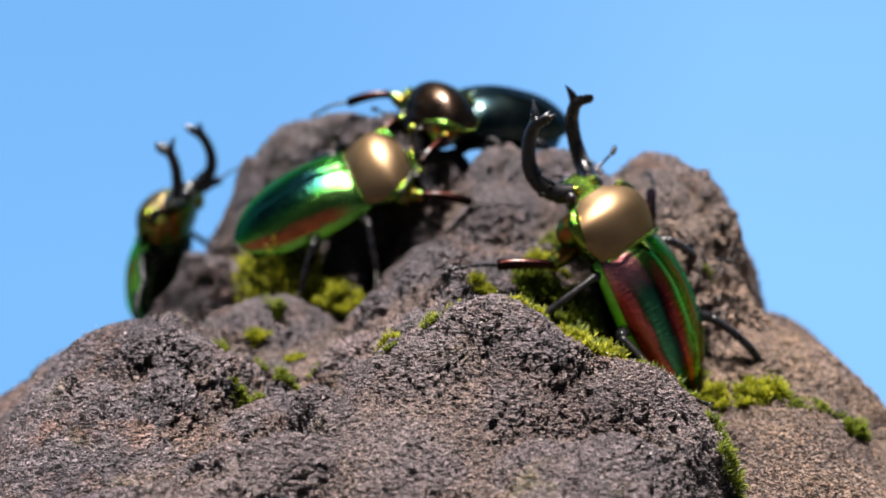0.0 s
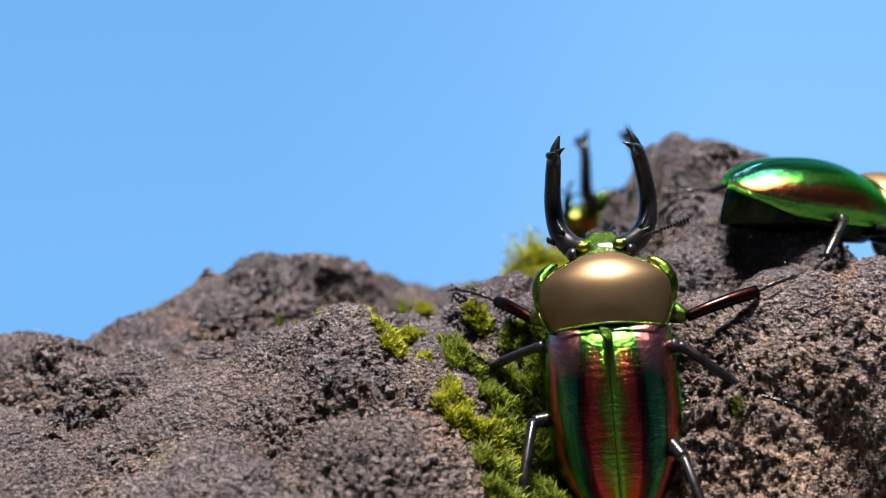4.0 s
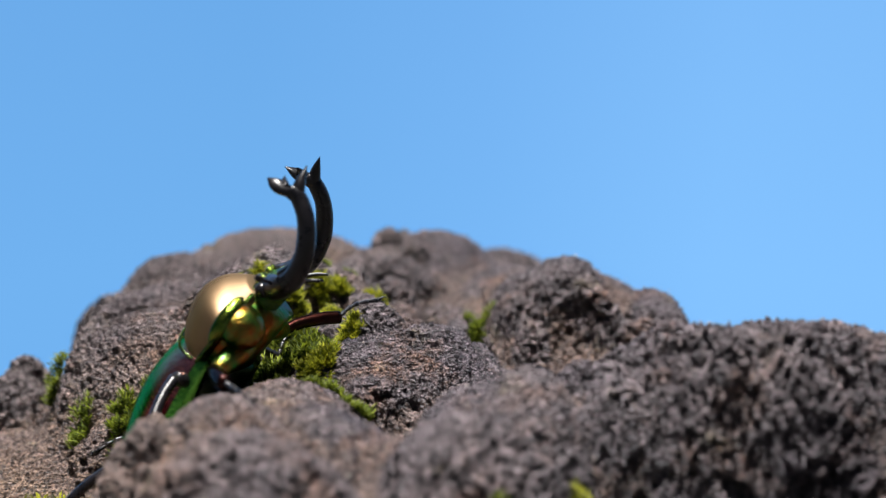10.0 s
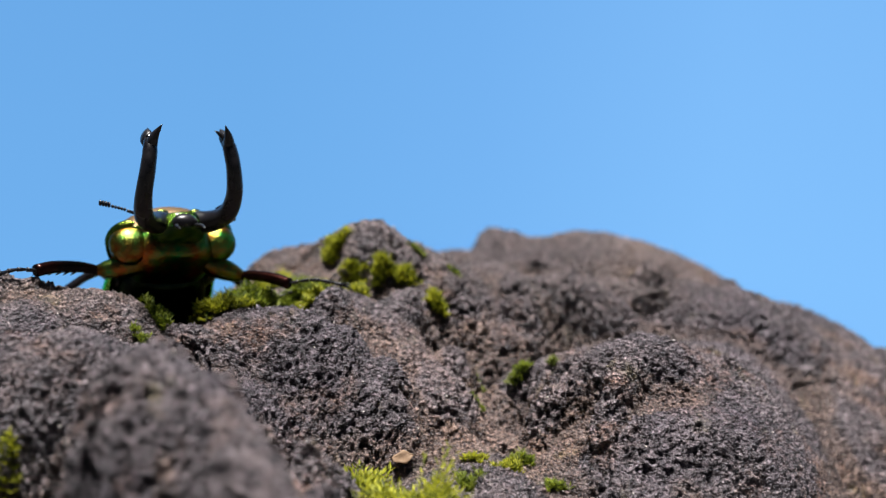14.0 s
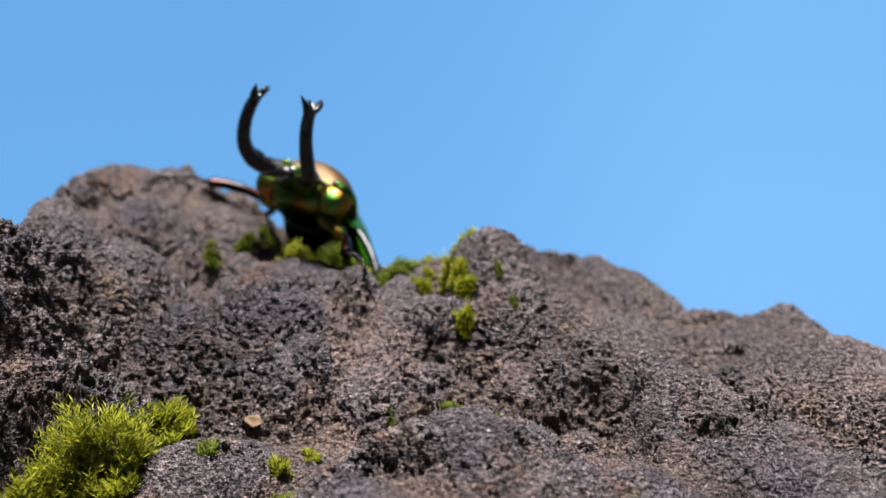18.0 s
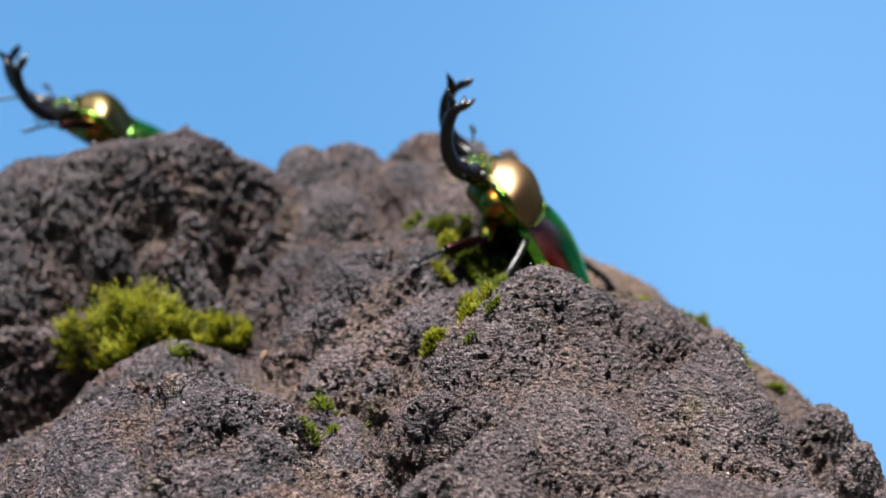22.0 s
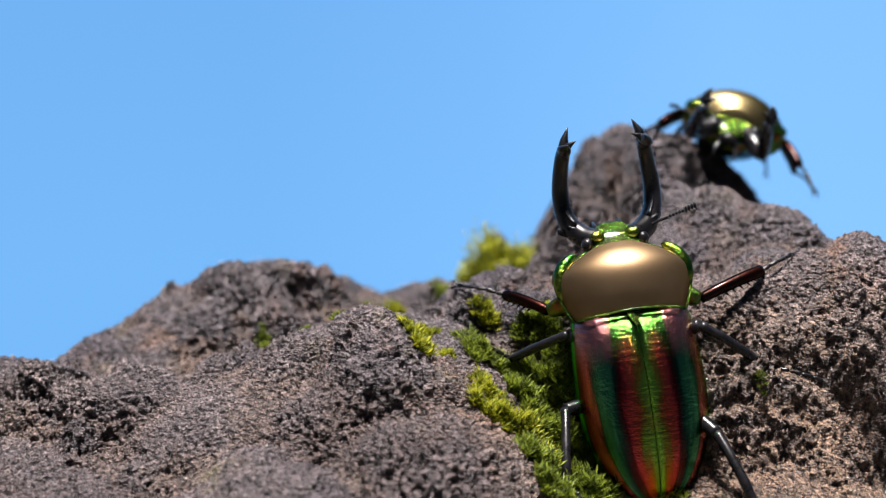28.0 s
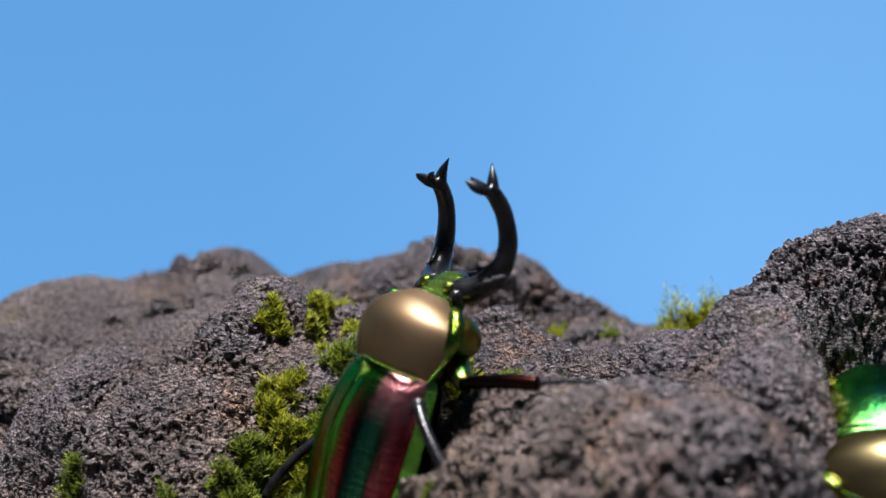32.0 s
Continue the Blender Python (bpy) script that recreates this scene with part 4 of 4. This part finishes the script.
def build_moss(x, y, rx, ry, turn, tall, shoots, mat, label):
    """A cushion of small leafy shoots rooted on the rock, in millimetres."""
    rng = np.random.default_rng(int(abs(x) * 131 + abs(y) * 17 + shoots))
    verts, faces = [], []
    c, s = math.cos(radians(turn)), math.sin(radians(turn))
    z0 = surface(x, y)
    for _ in range(shoots):
        a, q = rng.uniform(0, 2 * math.pi), math.sqrt(rng.uniform(0, 1))
        q *= 0.72 + 0.22 * math.sin(3 * a + x) + 0.14 * math.sin(7 * a + y)
        u, v = q * math.cos(a) * rx, q * math.sin(a) * ry
        px, py = x + u * c - v * s, y + u * s + v * c
        root = Vector((px * MM, py * MM, surface(px, py) - 0.0006))
        if abs(root.z - z0) > (0.012 if rx > 15 else 0.0045 + 0.0002 * rx):
            continue
        tuft = 0.62 + 0.55 * math.sin(px * 0.95 + 2.1 * math.sin(py * 0.5)) * math.sin(py * 1.1 + 1.3 * math.sin(px * 0.45))
        if tuft < 0.42 and rng.uniform() < 0.8:
            continue
        h = tall * MM * (1.0 - 0.6 * q * q) * max(tuft, 0.25) * rng.uniform(0.8, 1.3)
        e = 0.8
        slope = Vector((surface(px - e, py) - surface(px + e, py), surface(px, py - e) - surface(px, py + e), 2 * e * MM)).normalized()
        lean = Vector((u * c - v * s, u * s + v * c, 0)) * (0.12 * MM) + Vector(rng.normal(0, 0.22, 3)) * h
        tip = root + (slope * 0.6 + Vector((0, 0, 0.6))).normalized() * h + lean * 0.6
        stem = tip - root
        for k in range(8):
            w = 0.3 + 0.7 * k / 7
            at = root + stem * w
            b = rng.uniform(0, 2 * math.pi)
            out = (Vector((math.cos(b), math.sin(b), 0.0)) + stem.normalized() * (0.5 + 0.8 * w)).normalized()
            size = MM * rng.uniform(1.0, 2.0) * min(1.0, 0.35 + tall / 5)
            end = at + out * size
            wide = out.cross(stem).normalized() * (size * 0.10)
            mid = at.lerp(end, 0.45) + stem.normalized() * size * 0.10
            i = len(verts)
            verts += [at, mid + wide, end, mid - wide]
            faces.append((i, i + 1, i + 2, i + 3))
    me = mesh("moss_cushion", [v - Vector((x * MM, y * MM, z0)) for v in verts], faces, mat, False)
    ob = tagged(new("moss_cushion", me), label, "moss", "moss on the rock", "stuff")
    STILL_ON_ROCK.append((ob, pose(x * MM, y * MM, z0)))
    return ob


STILL_ON_ROCK = [(climber, CLIMBER_STANCE), (rock, pose(0, 0, 0))]
BRIGHT = "bright yellow-green moss cushion in a hollow"
OLIVE = "olive-green moss in the shaded cleft"
build_moss(-30, 58, 13, 9.5, 130, 7.5, 2600, MOSS, "large bright yellow-green moss cushion")
build_moss(-14.5, 44.5, 8, 4.2, 150, 4.6, 520, MOSS, BRIGHT)
build_moss(-22, 50, 5, 4, 20, 5.5, 380, MOSS, BRIGHT)
build_moss(34, 0, 12, 7, -25, 3.0, 1700, MOSS_DARK, "wide olive-green moss carpet in the shaded cleft")
for spot in ((27, 10, 6, 4, 0, 3.6, 420), (34, 7, 6, 5, 0, 4.5, 460), (42, 2, 6, 5, 0, 4.2, 420), (50, -3, 5, 4, 0, 3.6, 300),
             (24, -3, 6, 4, 0, 2.0, 300), (51, -13, 5, 4, 20, 3.0, 260), (57, 6, 5, 3, 0, 2.4, 220), (56, -22, 4, 2.4, 40, 2.4, 140), (45, -11, 5, 4, 20, 3.4, 320)):
    build_moss(*spot, MOSS_DARK, OLIVE)
for spot in ((16, 7, 3.6, 2.4, 20, 2.0, 180), (12.5, -5.5, 3.0, 2, 20, 1.8, 130), (21.5, -8.5, 2.6, 1.8, 0, 1.6, 100), (32, -10, 4, 3, 30, 2.0, 220), (36, -12.5, 4, 3, 30, 3.0, 260),
             (40.5, -8, 5, 3.6, 20, 3.4, 380), (44.5, -5, 5, 3.4, 0, 3.4, 320), (16, -12, 3, 2, 20, 2.4, 160), (10, -13.6, 3, 1.8, 0, 2.4, 150), (5, -14, 2.6, 1.8, 0, 2.4, 130),
             (-1.8, -12.2, 2.4, 2.0, 0, 2.2, 130), (22.5, -17, 3.2, 2.6, 0, 2.6, 200), (29, 18, 6, 3, 30, 2.8, 300), (-31, 25.5, 2.6, 1.8, 0, 1.8, 90), (-23, 19.7, 2.4, 1.6, 20, 1.6, 70),
             (71, 0.5, 6.5, 4, 10, 3.4, 420), (62, 2, 4.5, 3, 0, 2.4, 200), (27, 79.5, 3.6, 2, 40, 2.0, 110), (14, 86, 3.6, 3, 0, 2.0, 120)):
    build_moss(*spot, MOSS, BRIGHT)
for spot in ((80, -3, 5, 2.2, 20, 1.8, 200), (88, -5, 4.5, 2.6, 0, 2.2, 190), (54, -40, 3.2, 2.2, 0, 2.2, 130), (71, -39, 3, 2, 0, 1.8, 100), (38.5, 78, 3, 2, 0, 1.6, 80),
             (-30.5, 15.7, 2.4, 1.8, 0, 1.8, 80), (-30, -11, 2.2, 1.6, 0, 1.6, 60), (-26.5, -13, 1.6, 1.2, 0, 1.0, 26), (-22.4, -5.4, 2.6, 1.6, 30, 2.0, 90), (35, 29, 3.6, 1.6, 150, 1.6, 110),
             (38.5, 25, 3, 1.8, 0, 1.8, 110), (5.5, -20, 2.2, 0.8, 0, 1.0, 36), (-2, -21.5, 1.8, 0.8, 0, 0.9, 26), (65, 23, 1.8, 1.0, 0, 1.0, 24), (-13.6, -7, 1.6, 0.8, 0, 0.8, 18),
             (-17.5, 4.5, 1.6, 0.8, 0, 0.8, 16), (-28, 37, 3, 2, 0, 2.0, 110), (74.5, -0.4, 4, 2, 0, 2.0, 120), (-39.5, 25, 3, 2, 0, 1.8, 100), (33, 36, 3, 2, 0, 1.6, 100)):
    build_moss(*spot, MOSS_DARK, "thin sprigs of olive moss in a crack")


def build_leaf_flake():
    """A small flake of dry leaf."""
    verts, faces = [], []
    for i in range(9):
        for j in range(6):
            u, v = i / 8 - 0.5, j / 5 - 0.5
            wide = 1 - 2.4 * abs(u) ** 1.6 + 0.12 * math.sin(11 * u)
            verts.append(Vector((u * 4.0, v * 2.4 * wide, 0.25 * abs(v) ** 1.5 + 0.3 * u * u + 0.12 * math.sin(9 * u + 5 * v))) * MM)
    for i in range(8):
        for j in range(5):
            a = i * 6 + j
            faces.append((a, a + 1, a + 7, a + 6))
    me = mesh("leaf_flake", verts, faces, LEAF)
    ob = tagged(new("leaf_flake", me), "small flat flake of dry brown leaf", "leaf")
    solid = ob.modifiers.new("thickness", "SOLIDIFY")
    solid.thickness = 0.0002
    lie = Vector((surface(-16, 29) - surface(-10, 29), surface(-13, 26) - surface(-13, 32), 0.006)).normalized().to_track_quat("Z", "Y").to_matrix().to_4x4()
    lie.translation = (-0.013, 0.029, surface(-13, 29) + 0.0006)
    STILL_ON_ROCK.append((ob, lie))


build_leaf_flake()


def build_grit():
    """Pale mineral grains sticking out of the lava."""
    rng = np.random.default_rng(11)
    verts, faces = [], []
    for _ in range(500):
        r, a = 0.1 * math.sqrt(rng.uniform()), rng.uniform(0, 2 * math.pi)
        x, y = r * math.cos(a), r * math.sin(a)
        at = Vector((x, y, surface(x / MM, y / MM) + 0.0006))
        s = MM * rng.uniform(0.1, 0.32)
        i = len(verts)
        for d in ((1, 0, 0), (-0.6, 0.9, 0.1), (-0.5, -0.8, -0.1), (0.1, 0, 0.9), (0, 0.1, -0.9)):
            verts.append(at + Vector(d) * s * rng.uniform(0.5, 1.3))
        for f in ((0, 1, 3), (1, 2, 3), (2, 0, 3), (1, 0, 4), (2, 1, 4), (0, 2, 4)):
            faces.append(tuple(i + k for k in f))
    ob = tagged(new("grit", mesh("grit", verts, faces, STONE, False)), "scattered pale mineral grains on the rock", "grit", kind="stuff")
    STILL_ON_ROCK.append((ob, pose(0, 0, 0)))


build_grit()


# ---- movement ----
def turned(t):
    late = float(np.interp(t, [d[0] for d in DRIFT], [d[1] for d in DRIFT]))
    return Matrix.Rotation(radians(SPIN * t + late), 4, "Z")


TIMES = [0.5 * k for k in range(65)]


def along(way, t):
    """The pose on a way of waypoints at t seconds, gliding between them."""
    for a, b in zip(way, way[1:]):
        if t <= b[0]:
            break
    s = min(max((t - a[0]) / (b[0] - a[0]), 0), 1)
    blend = [Vector(p).lerp(Vector(q), s) for p, q in zip(a[1:], b[1:])]
    return stance(*blend)


def step(key, coxa, t, swing):
    """A leg's pose on its beetle: it rocks back and forth about its hip, three legs against three."""
    phase = 0.0 if key in ("fl", "mr", "rl") else math.pi
    a = 2 * math.pi * 0.9 * t + phase
    m = Matrix.Rotation(radians(swing * math.sin(a)), 4, "Z") @ Matrix.Rotation(radians(0.4 * swing * max(math.cos(a), 0)), 4, "Y")
    return Matrix.Translation(coxa) @ m @ Matrix.Translation(-coxa)


def motions():
    for thing, at in STILL_ON_ROCK:
        walk(thing, [(t, turned(t) @ at) for t in TIMES])
    walk(turntable, [(t, turned(t) @ pose(0, 0, FOOT - 0.012)) for t in TIMES])
    for thing, way in ((lurker, LURKER_WAY), (walker, WALKER_WAY), (leaver, LEAVER_WAY)):
        walk(thing, [(t, turned(t) @ along(way, t)) for t in TIMES])
    for thing, spans in ((walker, ((0.0, 8.0),)), (lurker, ((21.0, 23.0), (25.5, 32.0)))):
        for key, femur, coxa in LEGS_OF[thing]:
            rows = []
            for n in range(129):
                t = 0.25 * n
                busy = max(min(1.0, (t - a) / 0.5 + 0.5, (b - t) / 0.5 + 0.5) for a, b in spans)
                rows.append((t, step(key, coxa, t, 11.0 * max(busy, 0.0))))
            walk(femur, rows)


motions()
